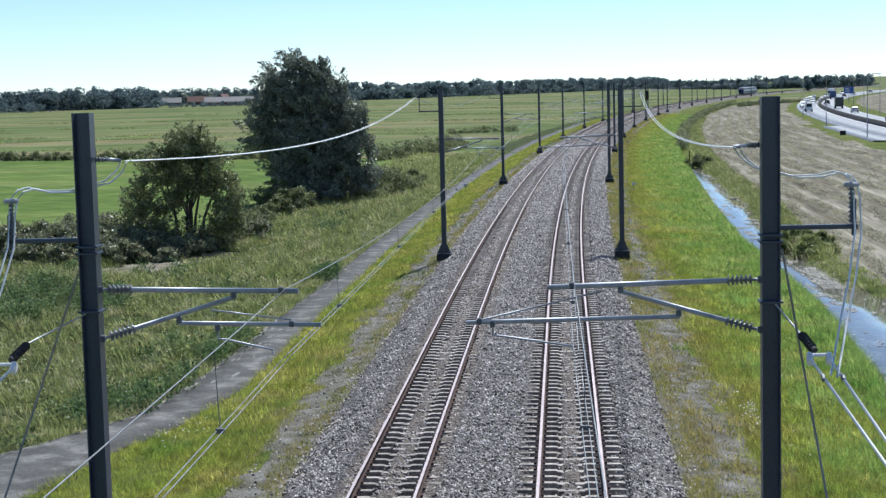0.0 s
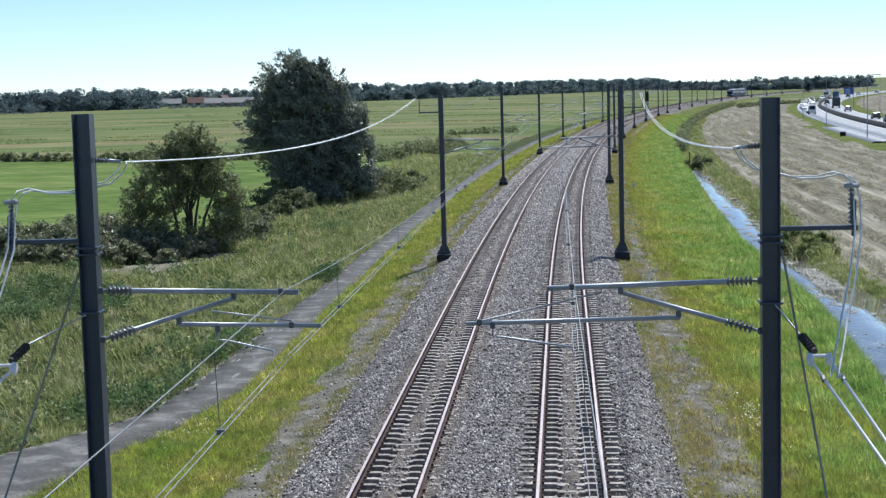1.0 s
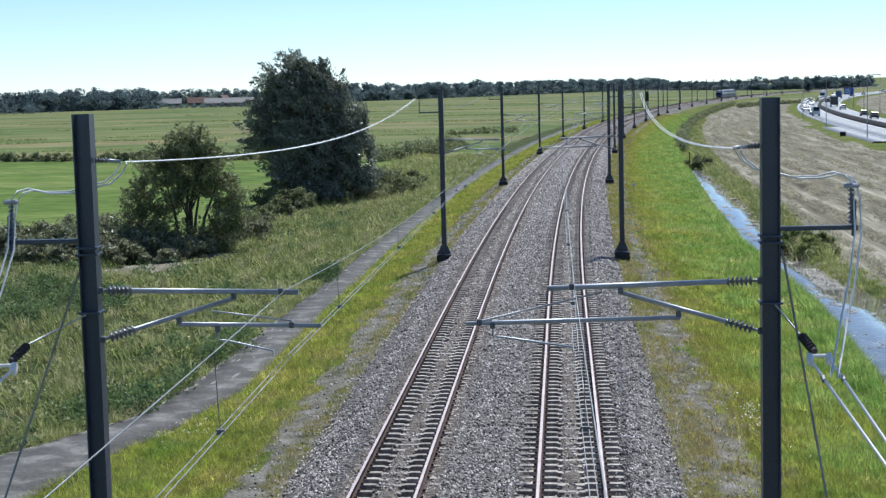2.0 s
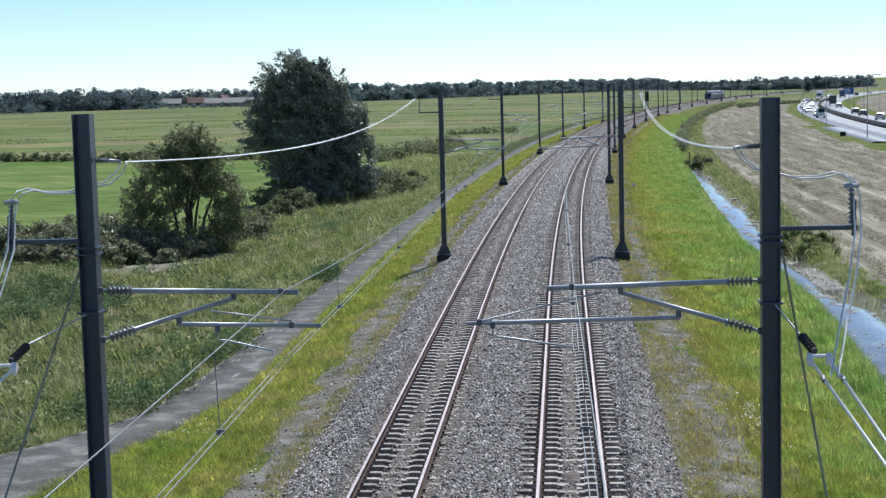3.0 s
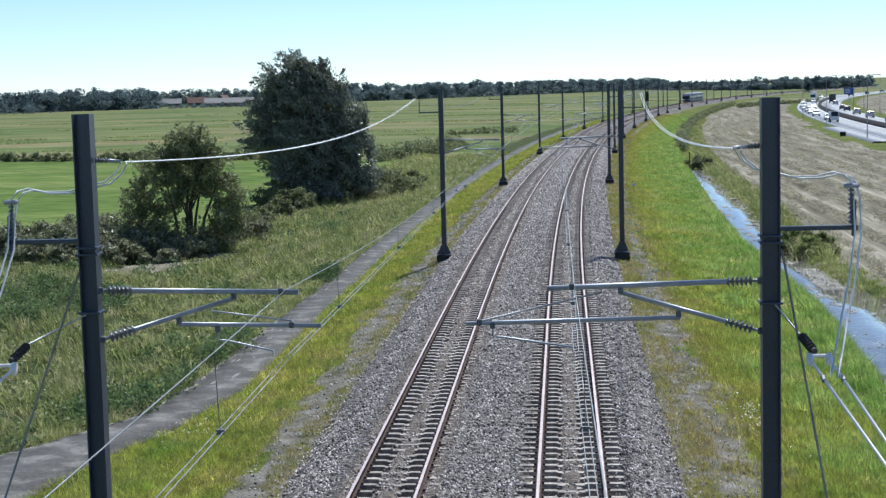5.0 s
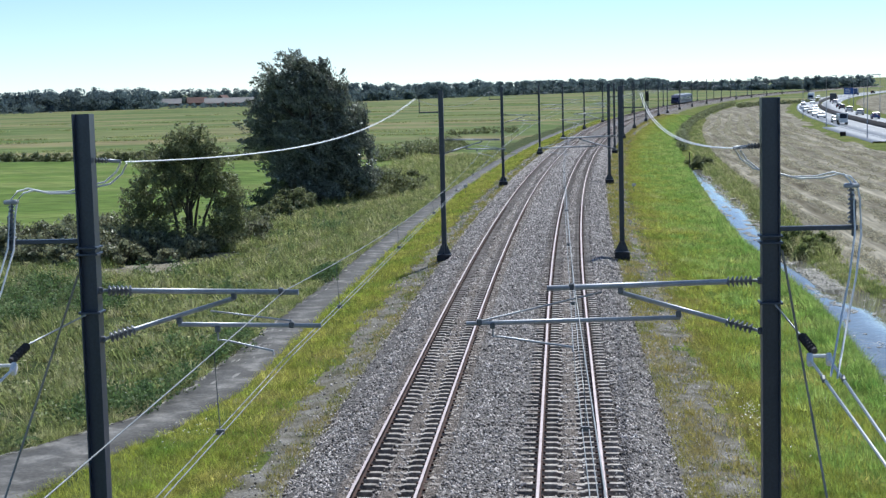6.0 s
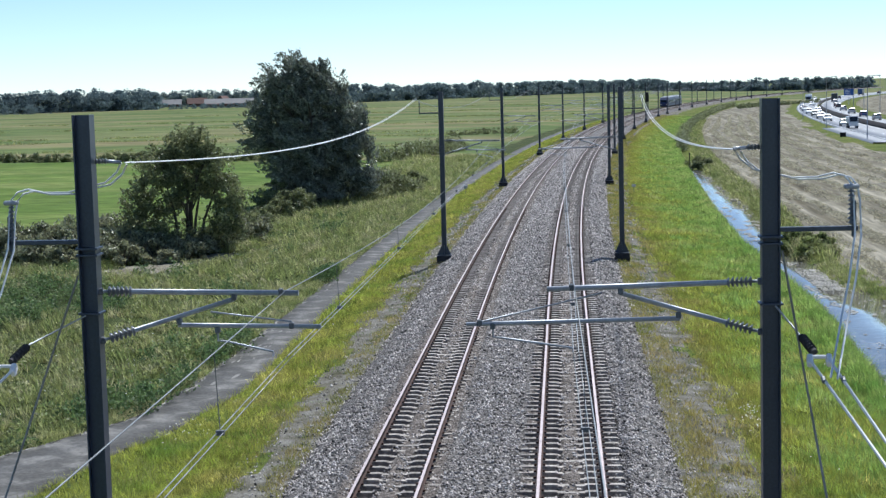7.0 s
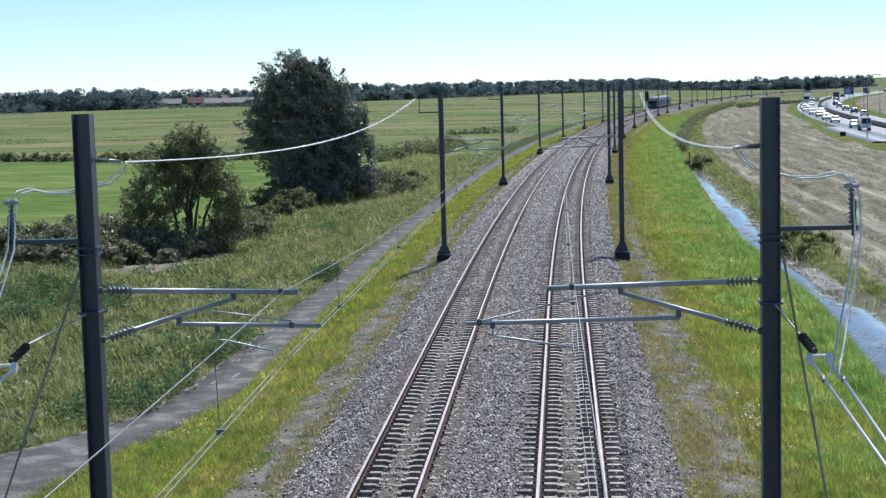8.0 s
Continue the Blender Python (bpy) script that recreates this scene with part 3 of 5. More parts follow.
def build_wires():
    stops = [-40.0] + MAST_U
    for side in (1, -1):
        line = tagged(new("overhead_line"), "grey overhead contact line hung over one track", "overhead wire")
        for i, (a, b) in enumerate(zip(stops, stops[1:])):
            s0, s1 = (WIRE_S[side][j] if j < 5 else side * 2.115 for j in (i, i + 1))
            n = 16 if i < 4 else 8
            sag = SAG if i else 0.15
            c0, c1 = (CONTACT_S[side][j] if j < 2 else s for j, s in ((i, s0), (i + 1, s1)))
            bm = bmesh.new()
            tube(bm, span(a, s0, 6.05, b, s1, 6.05, sag, n), 0.0085, 5)
            part("messenger_wire", bm, WIRE, line)
            for d in ((-0.04, 0.04) if i < 5 else (0,)):
                bm = bmesh.new()
                tube(bm, span(a, c0 + d, 5.05, b, c1 + d, 5.05, 0.03, n), 0.0075, 5)
                part("contact_wire", bm, WIRE, line)
            for j in range(6 if i < 4 else 0):
                k = (j + 0.5) / 6
                top = 6.05 - sag * 4 * k * (1 - k)
                p = at(a + (b - a) * k, s0 + (s1 - s0) * k)
                low = at(a + (b - a) * k, c0 + (c1 - c0) * k, 5.04)
                bm = bmesh.new()
                tube(bm, [p + Vector((0, 0, top)), low], 0.005, 4)
                box(bm, (0.10, 0.05, 0.06), low)
                part("dropper", bm, CLAMP, line)


SAG = 0.62


def build_feeders():
    """The pair of pale feeder cables outside each row of masts."""
    for side in (1, -1):
        cable = tagged(new("feeder_cable"), "pale twin aluminium feeder cable sagging between the masts", "cable", "feeder cables")
        for d in (0, 0.09):
            bm = bmesh.new()
            tube(bm, span(MAST_U[0], side * (MAST_S - 0.5) + d, 8.06, MAST_U[1], side * (MAST_S + 1.1) + d, 8.4, 0.75, 30), 0.0115, 6)
            part("span", bm, CABLE, cable)
            for a, b in zip(MAST_U[1:8], MAST_U[2:9]):
                bm = bmesh.new()
                tube(bm, span(a, side * (MAST_S + 1.2) + d, 8.4, b, side * (MAST_S + 1.2) + d, 8.4, 0.9, 12), 0.008, 5)
                part("span", bm, WIRE, cable)
    build_anchors()


def build_anchors():
    """Dead ends, jumpers, lower anchors and stays at the two near masts."""
    for side in (1, -1):
        mx = AXIS + (MAST_S if side > 0 else -MAST_S - 0.12)
        k = 0.0 if side > 0 else 0.47

        def X(d):
            return mx + side * d

        Y = MAST_U[0]
        end = tagged(new("feeder_anchor"), "pale feeder cable end with a black insulator anchored on the mast", "cable anchor", "feeder anchors")
        bm = bmesh.new()
        insulator(bm, (X(-0.16), Y, 8.09), (X(-0.33), Y + 0.1, 8.08), 4, 0.05)
        part("insulator", bm, INSULATOR, end, "dark insulator")
        bm = bmesh.new()
        tube(bm, [(X(-0.33), Y + 0.1, 8.08), (X(-0.52), Y + 0.15, 8.06)], 0.03, 6)
        part("dead_end_clamp", bm, STEEL, end)
        for d in (0.0, 0.09):
            bm = bmesh.new()
            path = [(-0.5, 0.2, 8.05), (-0.40, 0.3, 7.9), (-0.2, 0.32, 7.74), (0.05, 0.3, 7.69), (0.35, 0.2, 7.61), (0.7, 0.12, 7.62),
                    (0.93, 0.06, 7.68), (1.08, 0.0, 7.64), (1.17, -0.02, 7.53), (1.21, -0.04, 7.3), (1.2, -0.2, 6.8), (1.05 + 0.5 * k, -0.6, 6.2), (0.88 + k, -1.0, 5.75), (0.60 + k, -1.7, 4.95)]
            tube(bm, [(X(a) + d, Y + b, c - d * 0.3) for a, b, c in path], 0.0155, 6)
            part("jumper_cable", bm, CABLE, end)
        bm = bmesh.new()
        tube(bm, [(X(0.05), Y - 0.15, 5.74), (X(0.34 + k), Y - 0.6, 5.37)], 0.014, 6)
        part("anchor_rod", bm, STEEL, end)
        bm = bmesh.new()
        tube(bm, [(X(0.36 + k), Y - 0.62, 5.35), (X(0.49 + k), Y - 1.0, 5.18)], 0.05, 10)
        insulator(bm, (X(0.37 + k), Y - 0.64, 5.34), (X(0.48 + k), Y - 0.98, 5.19), 6, 0.072)
        part("insulator", bm, PLINTH, end, "black anchor insulator")
        bm = bmesh.new()
        box(bm, (0.34, 0.05, 0.05), (X(0.54 + k), Y - 1.08, 5.13), bevel=0.012)
        part("yoke", bm, CABLE, end, "bright yoke plate")
        for d in (0.0, 0.27):
            bm = bmesh.new()
            box(bm, (0.08, 0.17, 0.14), (X(0.40 + d + k), Y - 1.15, 5.09), pose(0, 0, 0, 40, 0, 0), bevel=0.02)
            part("wedge_clamp", bm, CABLE, end, "bright wedge clamp")
            bm = bmesh.new()
            tube(bm, [(X(0.40 + d + k), Y - 1.15, 5.1), (X(0.92 + d * 0.75 + k), Y - 4.0, 4.22), (X(1.5 + d * 0.6 + k), Y - 7.2, 3.3)], 0.022, 6)
            part("lower_cable", bm, CABLE, end)
            bm = bmesh.new()
            box(bm, (0.06, 0.16, 0.06), (X(0.50 + d + k), Y - 1.72, 4.92), pose(0, 0, 0, 17, 0, 0), bevel=0.015)
            part("tap_clamp", bm, CLAMP, end, "dark tap clamp")
        stay = tagged(new("mast_stay"), "thin dark stay rod running from the mast to the ground", "stay", "mast stays")
        bm = bmesh.new()
        foot = (4.15, 20.3, -0.95) if side > 0 else (-9.35, 19.8, -1.2)
        tube(bm, [(X(0.16), Y - 0.1, 6.55 if side > 0 else 6.35), foot], 0.017, 6)
        part("rod", bm, WIRE, stay)


# ---- plants ----
def leaves(name, centres, radii, per, size, mat, parent=None, seed=1, lean=(0, 0, 0), slim=0.45, flat=0.0, hollow=0.55):
    """Leaves as bent-free quads in clumps: each clump an ellipsoid whose shell is thicker than its middle."""
    rng = np.random.default_rng(seed)
    centres, radii = np.asarray(centres, float), np.asarray(radii, float)
    idx = np.repeat(np.arange(len(centres)), per)
    n = len(idx)
    d = rng.normal(size=(n, 3))
    d /= np.linalg.norm(d, axis=1)[:, None]
    r = hollow + (1 - hollow) * rng.random(n) ** 0.6
    r = r * rng.uniform(0.85, 1.12, n)
    p = centres[idx] + d * radii[idx] * r[:, None]
    long = rng.normal(size=(n, 3)) + 0.6 * d + np.asarray(lean)
    long[:, 2] *= 1 - flat
    long /= np.linalg.norm(long, axis=1)[:, None]
    wide = np.cross(long, rng.normal(size=(n, 3)))
    wide /= np.linalg.norm(wide, axis=1)[:, None]
    L = size * rng.uniform(0.6, 1.4, n)[:, None]
    v = np.stack([p - long * L * 0.5, p + wide * L * slim * 0.5, p + long * L * 0.5, p - wide * L * slim * 0.5], 1)
    f = np.arange(n * 4).reshape(n, 4)
    return sheet(name, v.reshape(-1, 3), f, mat, parent)


def limbs(bm, root, height, spread, count, rng, r=0.22):
    root = Vector(root)
    tips = []
    tops = root + Vector((rng.uniform(-0.3, 0.3), rng.uniform(-0.3, 0.3), height * 0.45))
    tube(bm, [root - Vector((0, 0, 0.3)), root.lerp(tops, 0.5) + Vector((0.08, 0, 0)), tops], r * 1.2, 9, r * 0.75)
    for i in range(count):
        a = math.tau * i / count + rng.uniform(-0.4, 0.4)
        start = root.lerp(tops, rng.uniform(0.35, 1.0))
        out = Vector((math.cos(a), math.sin(a), 0)) * spread * rng.uniform(0.45, 0.95)
        end = start + out + Vector((0, 0, height * rng.uniform(0.2, 0.5)))
        mid = start.lerp(end, 0.5) + Vector((0, 0, 0.1 * height))
        tube(bm, [start, mid, end], r * 0.5, 6, 0.03)
        tips += [end, mid]
        for _ in range(2):
            e2 = mid + Vector((rng.uniform(-1, 1), rng.uniform(-1, 1), rng.uniform(0.3, 1.2))) * spread * 0.35
            tube(bm, [mid, e2], r * 0.22, 5, 0.015)
            tips.append(e2)
    return tips


def tree(name, root, height, spread, mat, label, blobs, seed, leaf=0.2, per=30, lean=(0, 0, 0), category="tree", dense=48, twig=0.42, slim=0.45):
    """blobs: crown masses as x, y, z, radius over the root, in metres."""
    rng = random.Random(seed)
    thing = tagged(new(name), label, category)
    thing.matrix_basis = Matrix.Translation(root)
    bm = bmesh.new()
    limbs(bm, (0, 0, 0), height, spread, 9, rng, 0.035 * height)
    part("trunk", bm, BARK, thing, "dark bark trunk and limbs")
    centres, radii = [], []
    for x, y, z, r in blobs:
        for _ in range(int(dense * r * r)):
            d = Vector((rng.gauss(0, 1), rng.gauss(0, 1), rng.gauss(0, 1))).normalized() * rng.random() ** 0.42
            k = 1 + 0.2 * math.sin(7 * d.x + seed) * math.sin(6 * d.z + 2) + rng.gauss(0, 0.07)
            q = rng.uniform(0.5, 1.3) * twig
            centres.append(Vector((x, y, z)) + d * r * k)
            radii.append((q * rng.uniform(0.8, 1.7), q, q * rng.uniform(0.5, 0.9)))
    leaves("crown", centres, radii, per, leaf, mat, thing, seed, lean, slim, hollow=0.1)
    return thing


def blades(name, u, s, z, height, width, mat, label, category, seed, lean=(-0.25, 0.0), spread=0.35, simple=False):
    """Blades of grass or reed: slim three-cornered leaves, thinned at random."""
    rng = np.random.default_rng(seed)
    n = len(u)
    p = along(u, s, z)
    a = rng.uniform(0, math.pi, n)
    h = height * rng.uniform(0.5, 1.25, n)
    w = width * rng.uniform(0.6, 1.4, n)
    side = np.stack([np.cos(a) * w, np.sin(a) * w, 0 * a], -1)
    tip = np.stack([h * (lean[0] + rng.normal(0, spread, n)), h * (lean[1] + rng.normal(0, spread, n)), h], -1)
    mid = 0.55 * tip * [0.6, 0.6, 1.0]
    if simple:
        v = np.stack([p - side, p + side, p + tip], 1)
        return tagged(sheet(name, v.reshape(-1, 3), np.arange(n * 3).reshape(n, 3), mat), label, category, kind="stuff")
    v = np.stack([p - side, p + side, p + mid + side * 0.8, p + tip, p + mid - side * 0.8], 1)
    f = np.arange(n * 5).reshape(n, 5)
    return tagged(sheet(name, v.reshape(-1, 3), f, mat), label, category, kind="stuff")


def tufts(name, u, s, height, per, width, radius, mat, label, category, seed, wind=(-0.22, 0.0), splay=0.55, droop=0.2):
    """Grass in tufts: the blades of one tuft share its height and fan out from its foot, bent by the wind."""
    rng = np.random.default_rng(seed)
    idx = np.repeat(np.arange(len(u)), per)
    n = len(idx)
    a, q = rng.uniform(0, math.tau, n), np.sqrt(rng.random(n))
    r = np.broadcast_to(radius, (len(u),))[idx]
    off = np.stack([np.cos(a) * q, np.sin(a) * q], -1)
    uu, ss = u[idx] + off[:, 1] * r, s[idx] + off[:, 0] * r
    p = along(uu, ss, ground_z(uu, ss) - 0.04)
    h = np.broadcast_to(height, (len(u),))[idx] * rng.uniform(0.55, 1.15, n) * (1 - 0.35 * q)
    w = np.broadcast_to(width, (len(u),))[idx] * rng.uniform(0.6, 1.4, n)
    lean = off * splay + np.asarray(wind) + rng.normal(0, droop, (n, 2)) + rng.normal(0, 0.16, (len(u), 2))[idx]
    b = rng.uniform(0, math.pi, n)
    side = np.stack([np.cos(b) * w, np.sin(b) * w, 0 * b], -1)
    tip = np.stack([h * lean[:, 0], h * lean[:, 1], h], -1)
    v = np.stack([p - side, p + side, p + tip], 1)
    return tagged(sheet(name, v.reshape(-1, 3), np.arange(n * 3).reshape(n, 3), mat), label, category, kind="stuff")


def build_grass():
    rng = np.random.default_rng(5)
    # reeds, herbs and nettles in tufts between the path and the meadow
    n = 30000
    u = 34 + rng.random(n) ** 1.35 * 200
    s = rng.uniform(-48, -10.6, n)
    xy = along(u, s)
    hh, broad = ripple(xy[:, 0], xy[:, 1], 1.1, 7.0), ripple(xy[:, 0], xy[:, 1], 4.0, 3.0)
    bare = np.hypot((xy[:, 0] + 24.6 - (xy[:, 1] - 95.5) * 0.42) / 2.3, (xy[:, 1] - 95.5) / 7) < 0.95
    keep = (s < path_left(u) - 0.2) & ((s > -24) | (xy[:, 1] < 97)) & (hh + rng.normal(0, 0.3, n) > -0.4) & ~bare
    u, s, hh, broad, xy = u[keep], s[keep], hh[keep], broad[keep], xy[keep]
    edge = np.clip((path_left(u) - s) / 1.6, 0.45, 1)
    nettle = np.hypot((xy[:, 0] + 29) / 5.5, (xy[:, 1] - 78) / 8) < 1 + 0.2 * hh
    nettle |= (broad + 0.4 * hh > 0.75) & (xy[:, 1] < 130)
    tall = (0.66 + 0.34 * hh + 0.2 * broad) * edge * rng.uniform(0.75, 1.3, len(u))
    g = ~nettle
    tufts("reeds", u[g], s[g], tall[g], 20, 0.021 * (u[g] / 55) ** 0.8, 0.30 + 0.0012 * u[g], REED, "rough reeds and tall grass in tufts leaning in the wind", "reeds", 6, (-0.30, -0.05))
    pick = g & (rng.random(len(u)) < 0.32) & (u < 150)
    for name, k, mat, per, leaf, label in (("weeds", pick, WEED, 30, 0.17, "leafy weeds among the reeds"),
                                           ("nettles", nettle & (u < 150), NETTLE, 46, 0.14, "dark green bed of nettles beside the path")):
        c = along(u[k], s[k], ground_z(u[k], s[k]) + 0.34 * tall[k])
        r = np.stack([rng.uniform(0.2, 0.42, len(c)), rng.uniform(0.2, 0.42, len(c)), 0.42 * tall[k] * rng.uniform(0.8, 1.3, len(c))], -1)
        tagged(leaves(name, c, r, per, leaf, mat, None, 16, (-0.3, 0, 0), 0.45), label, "weeds", kind="stuff")
    # dark overhanging clumps where the path is overgrown
    u = np.concatenate([83.5 + rng.normal(0, 1.1, 60), 60.5 + rng.normal(0, 1.6, 70), 52 + rng.normal(0, 3, 40)])
    s = path_left(u) - 0.35 + rng.normal(0, 0.3, len(u))
    c = along(u, s, ground_z(u, s) + 0.4)
    tagged(leaves("path_edge_weeds", c, np.tile((0.35, 0.35, 0.4), (len(c), 1)), 60, 0.12, NETTLE, None, 17, (0, 0, 0), 0.5), "leafy weeds hanging over the edge of the path", "weeds", kind="stuff")
    # grass hanging over the edge of the path
    n = 36000
    u = 33 + rng.random(n) ** 1.7 * 160
    s = path_left(u) + 0.12 - 1.3 * rng.random(n) ** 0.8
    blades("edge_grass", u, s, np.maximum(ground_z(u, s), -1.14) - 0.02, 0.3, 0.011 * (u / 45) ** 0.8, REED, "grass hanging over the edge of the path", "grass", 28, (0.1, 0), 0.6, True)
    # left verge, dry and thin towards the ballast
    for name, n, mat, lo, hi, label, seed in (("verge_grass", 200000, GRASS, -13.0, -6.1, "sunlit yellow-green verge grass beside the path", 8),
                                              ("dry_grass", 110000, GRASS_DRY, -8.4, -4.85, "dry yellow grass beside the ballast", 18)):
        u = 33 + rng.random(n) ** 1.9 * 390
        s = rng.uniform(lo, hi, n)
        xy = along(u, s)
        wob = 0.6 * ripple(xy[:, 0], xy[:, 1] * 0.3, 0.7, 2.0) + 0.5 * ripple(xy[:, 0], xy[:, 1] * 0.6, 0.35, 4.0)
        keep = s > path_right(u) - 0.12 * rng.random(n)
        strip_bare = np.clip(1 - np.abs(s + 5.85) / 0.62, 0, 1)
        keep &= (s < -6.5 + 0.6 * wob + rng.normal(0, 0.25, n)) if mat is GRASS else (wob + rng.normal(0, 0.15, n) > -0.35 + 1.1 * strip_bare)
        u, s = u[keep], s[keep]
        blades(name, u, s, ground_z(u, s) - 0.03, 0.24 if mat is GRASS else 0.17, 0.010 * (u / 45) ** 0.8, mat, label, "grass", seed, (-0.1, 0), 0.5, True)
    # right verge, lush towards the ditch
    for name, n, mat, lo, hi, label, seed in (("verge_grass", 220000, GRASS, 6.2, 14.4, "yellow-green verge grass along the railway", 9),
                                              ("lush_grass", 200000, GRASS_LUSH, 7.2, 14.4, "lush green grass along the ditch", 29),
                                              ("dry_grass", 130000, GRASS_DRY, 4.85, 8.6, "dry yellow grass beside the ballast", 19)):
        u = 33 + rng.random(n) ** 1.9 * 420
        s = rng.uniform(lo, hi, n)
        xy = along(u, s)
        wob = 0.6 * ripple(xy[:, 0], xy[:, 1] * 0.3, 0.7, 5.0) + 0.5 * ripple(xy[:, 0], xy[:, 1] * 0.6, 0.35, 3.0)
        broad = ripple(xy[:, 0], xy[:, 1], 3.5, 8.0)
        keep = s < ditch_left(u) - 0.05
        if mat is GRASS_DRY:
            keep &= wob + rng.normal(0, 0.15, n) > -0.45 + 1.15 * np.clip(1 - np.abs(s - 6.25) / 0.85, 0, 1)
        elif mat is GRASS:
            keep &= (s > 7.2 + 0.8 * wob + rng.normal(0, 0.3, n)) & (s < 10.6 + 2.2 * broad + rng.normal(0, 0.8, n))
        else:
            keep &= s > 9.4 + 2.0 * broad + rng.normal(0, 0.9, n)
        u, s = u[keep], s[keep]
        hh = np.full(len(u), 0.2) if mat is GRASS_DRY else np.where(s > ditch_left(u) - 1.0, 0.5, 0.28)
        blades(name, u, s, ground_z(u, s) - 0.03, hh, 0.010 * (u / 45) ** 0.8, mat, label, "grass", seed, (-0.12, 0), 0.5, True)
    # tufts that stand out of the verges
    for name, n, mat, lo, hi, tall, label, seed in (("grass_tufts", 5200, GRASS, -12.0, -6.6, 0.34, "yellow-green grass tufts on the verge beside the path", 71),
                                                    ("grass_tufts", 4200, GRASS, 7.2, 11.5, 0.36, "yellow-green grass tufts on the verge", 72),
                                                    ("grass_tufts", 7000, GRASS_LUSH, 8.6, 14.3, 0.46, "lush green grass tufts along the ditch", 73),
                                                    ("low_herbs", 1500, NETTLE, -6.9, -5.0, 0.15, "low green herbs on the cinder strip", 74),
                                                    ("low_herbs", 1500, NETTLE, 5.0, 7.4, 0.17, "low green herbs on the cinder strip", 75),
                                                    ("dry_tufts", 1600, GRASS_DRY, 5.2, 8.0, 0.34, "dry brown grass tufts beside the ballast", 76)):
        u = 33 + rng.random(n) ** 1.6 * 260
        s = rng.uniform(lo, hi, n)
        xy = along(u, s)
        clump = ripple(xy[:, 0], xy[:, 1] * 0.5, 1.0, seed * 0.37)
        keep = (s > path_right(u) + 0.1) & (s < ditch_left(u) - 0.1) & (clump + rng.normal(0, 0.3, n) > 0.0)
        u, s, clump = u[keep], s[keep], clump[keep]
        tufts(name, u, s, tall * (0.8 + 0.4 * clump) * rng.uniform(0.7, 1.3, len(u)), 20, 0.012 * (u / 45) ** 0.8, 0.13 + 0.0012 * u, mat, label, "grass", seed, (-0.15, 0), 0.7, 0.25)
    # tall bank grass by the water, and a grassy clump on the far bank
    u = np.concatenate([36 + rng.random(1500) ** 1.5 * 150, 94.0 + rng.normal(0, 1.5, 130), 118 + rng.normal(0, 6, 160), 150 + rng.normal(0, 12, 160), 50 + 42 * rng.random(420)])
    s = np.concatenate([ditch_left(u[:1500]) - 0.1 - 0.5 * rng.random(1500), 16.5 + rng.normal(0, 0.55, 130), ditch_right(u[1630:1950]) + 0.5 + rng.normal(0, 0.35, 320), ditch_right(u[1950:]) + 0.1 + 1.5 * rng.random(420)])
    tall = np.concatenate([np.full(1500, 0.6), np.full(130, 1.25), np.full(320, 0.8), np.full(420, 0.42)]) * rng.uniform(0.6, 1.2, len(u))
    for k, mat, label, seed in ((np.arange(len(u)) < 1500, GRASS_LUSH, "tall green grass tufts beside the ditch water", 77),
                                (np.arange(len(u)) >= 1500, REED, "rough grass tufts on the field side of the ditch", 78)):
        tufts("bank_tufts", u[k], s[k], tall[k], 24, 0.016 * (u[k] / 60) ** 0.8, 0.25, mat, label, "grass", seed, (-0.2, 0), 0.6)
    # pale algae and leaf litter floating on the water
    n = 34000
    u = 45 + rng.random(n) ** 1.3 * 135
    l, r = ditch_left(u) - 0.3, ditch_right(u) + 0.3
    s = l + (r - l) * rng.random(n)
    mat_there = (np.abs(u - 83) < 4.5) & (s > ditch_left(u) + 0.85)
    keep = ripple(u * 0.5, s, 0.7, 2.0) + 1.6 * mat_there + 0.25 * (s - l) / (r - l) + rng.normal(0, 0.2, n) > 0.72
    u, s = u[keep], s[keep]
    p, a, q = along(u, s, -1.493), rng.uniform(0, math.tau, len(u)), rng.uniform(0.02, 0.085, len(u)) * (0.6 + u / 130)
    ring = np.arange(5) * math.tau / 5
    v = p[:, None] + np.stack([np.cos(ring + a[:, None]) * q[:, None] * rng.uniform(0.5, 1.3, (len(u), 5)), np.sin(ring + a[:, None]) * q[:, None] * rng.uniform(0.5, 1.3, (len(u), 5)),
                               rng.uniform(0, 0.02, (len(u), 5))], -1)
    tagged(sheet("floating_algae", v.reshape(-1, 3), np.arange(len(u) * 5).reshape(-1, 5), ALGAE), "pale algae and litter floating on the ditch water", "algae", kind="stuff")
    # far ditch bank
    n = 26000
    u = 50 + rng.random(n) ** 1.4 * 350
    s = ditch_right(u) + rng.uniform(-0.1, 2.6, n)
    keep = ~((u > 75) & (u < 93) & (s < ditch_right(u) + 1.4) & (rng.random(n) < 0.3))
    u, s = u[keep], s[keep]
    hh = 0.5 * np.clip((u - 70) / 50, 0.4, 1)
    blades("bank_grass", u, s, ground_z(u, s) - 0.03, hh, 0.016 * (u / 80), REED, "tall grass on the ditch bank", "grass", 10)
    # broken lines of tall grass along the field ditches
    n = 26000
    row = np.array([288.0, 345, 372, 455, 540, 660, 800])[rng.integers(0, 7, n)]
    s = rng.uniform(-230, -24, n)
    u = row + 0.10 * s + rng.normal(0, 0.7, n) + 2.5 * np.sin(s * 0.05)
    keep = ripple(s, row, 9.0, 1.0) + rng.normal(0, 0.2, n) > -0.15
    u, s = u[keep], s[keep]
    blades("ditch_grass", u, s, ground_z(u, s) - 0.03, 0.55, 0.10 * u / 400, REED, "tall pale grass along the field ditches", "grass", 38, (-0.1, 0), 0.4, True)
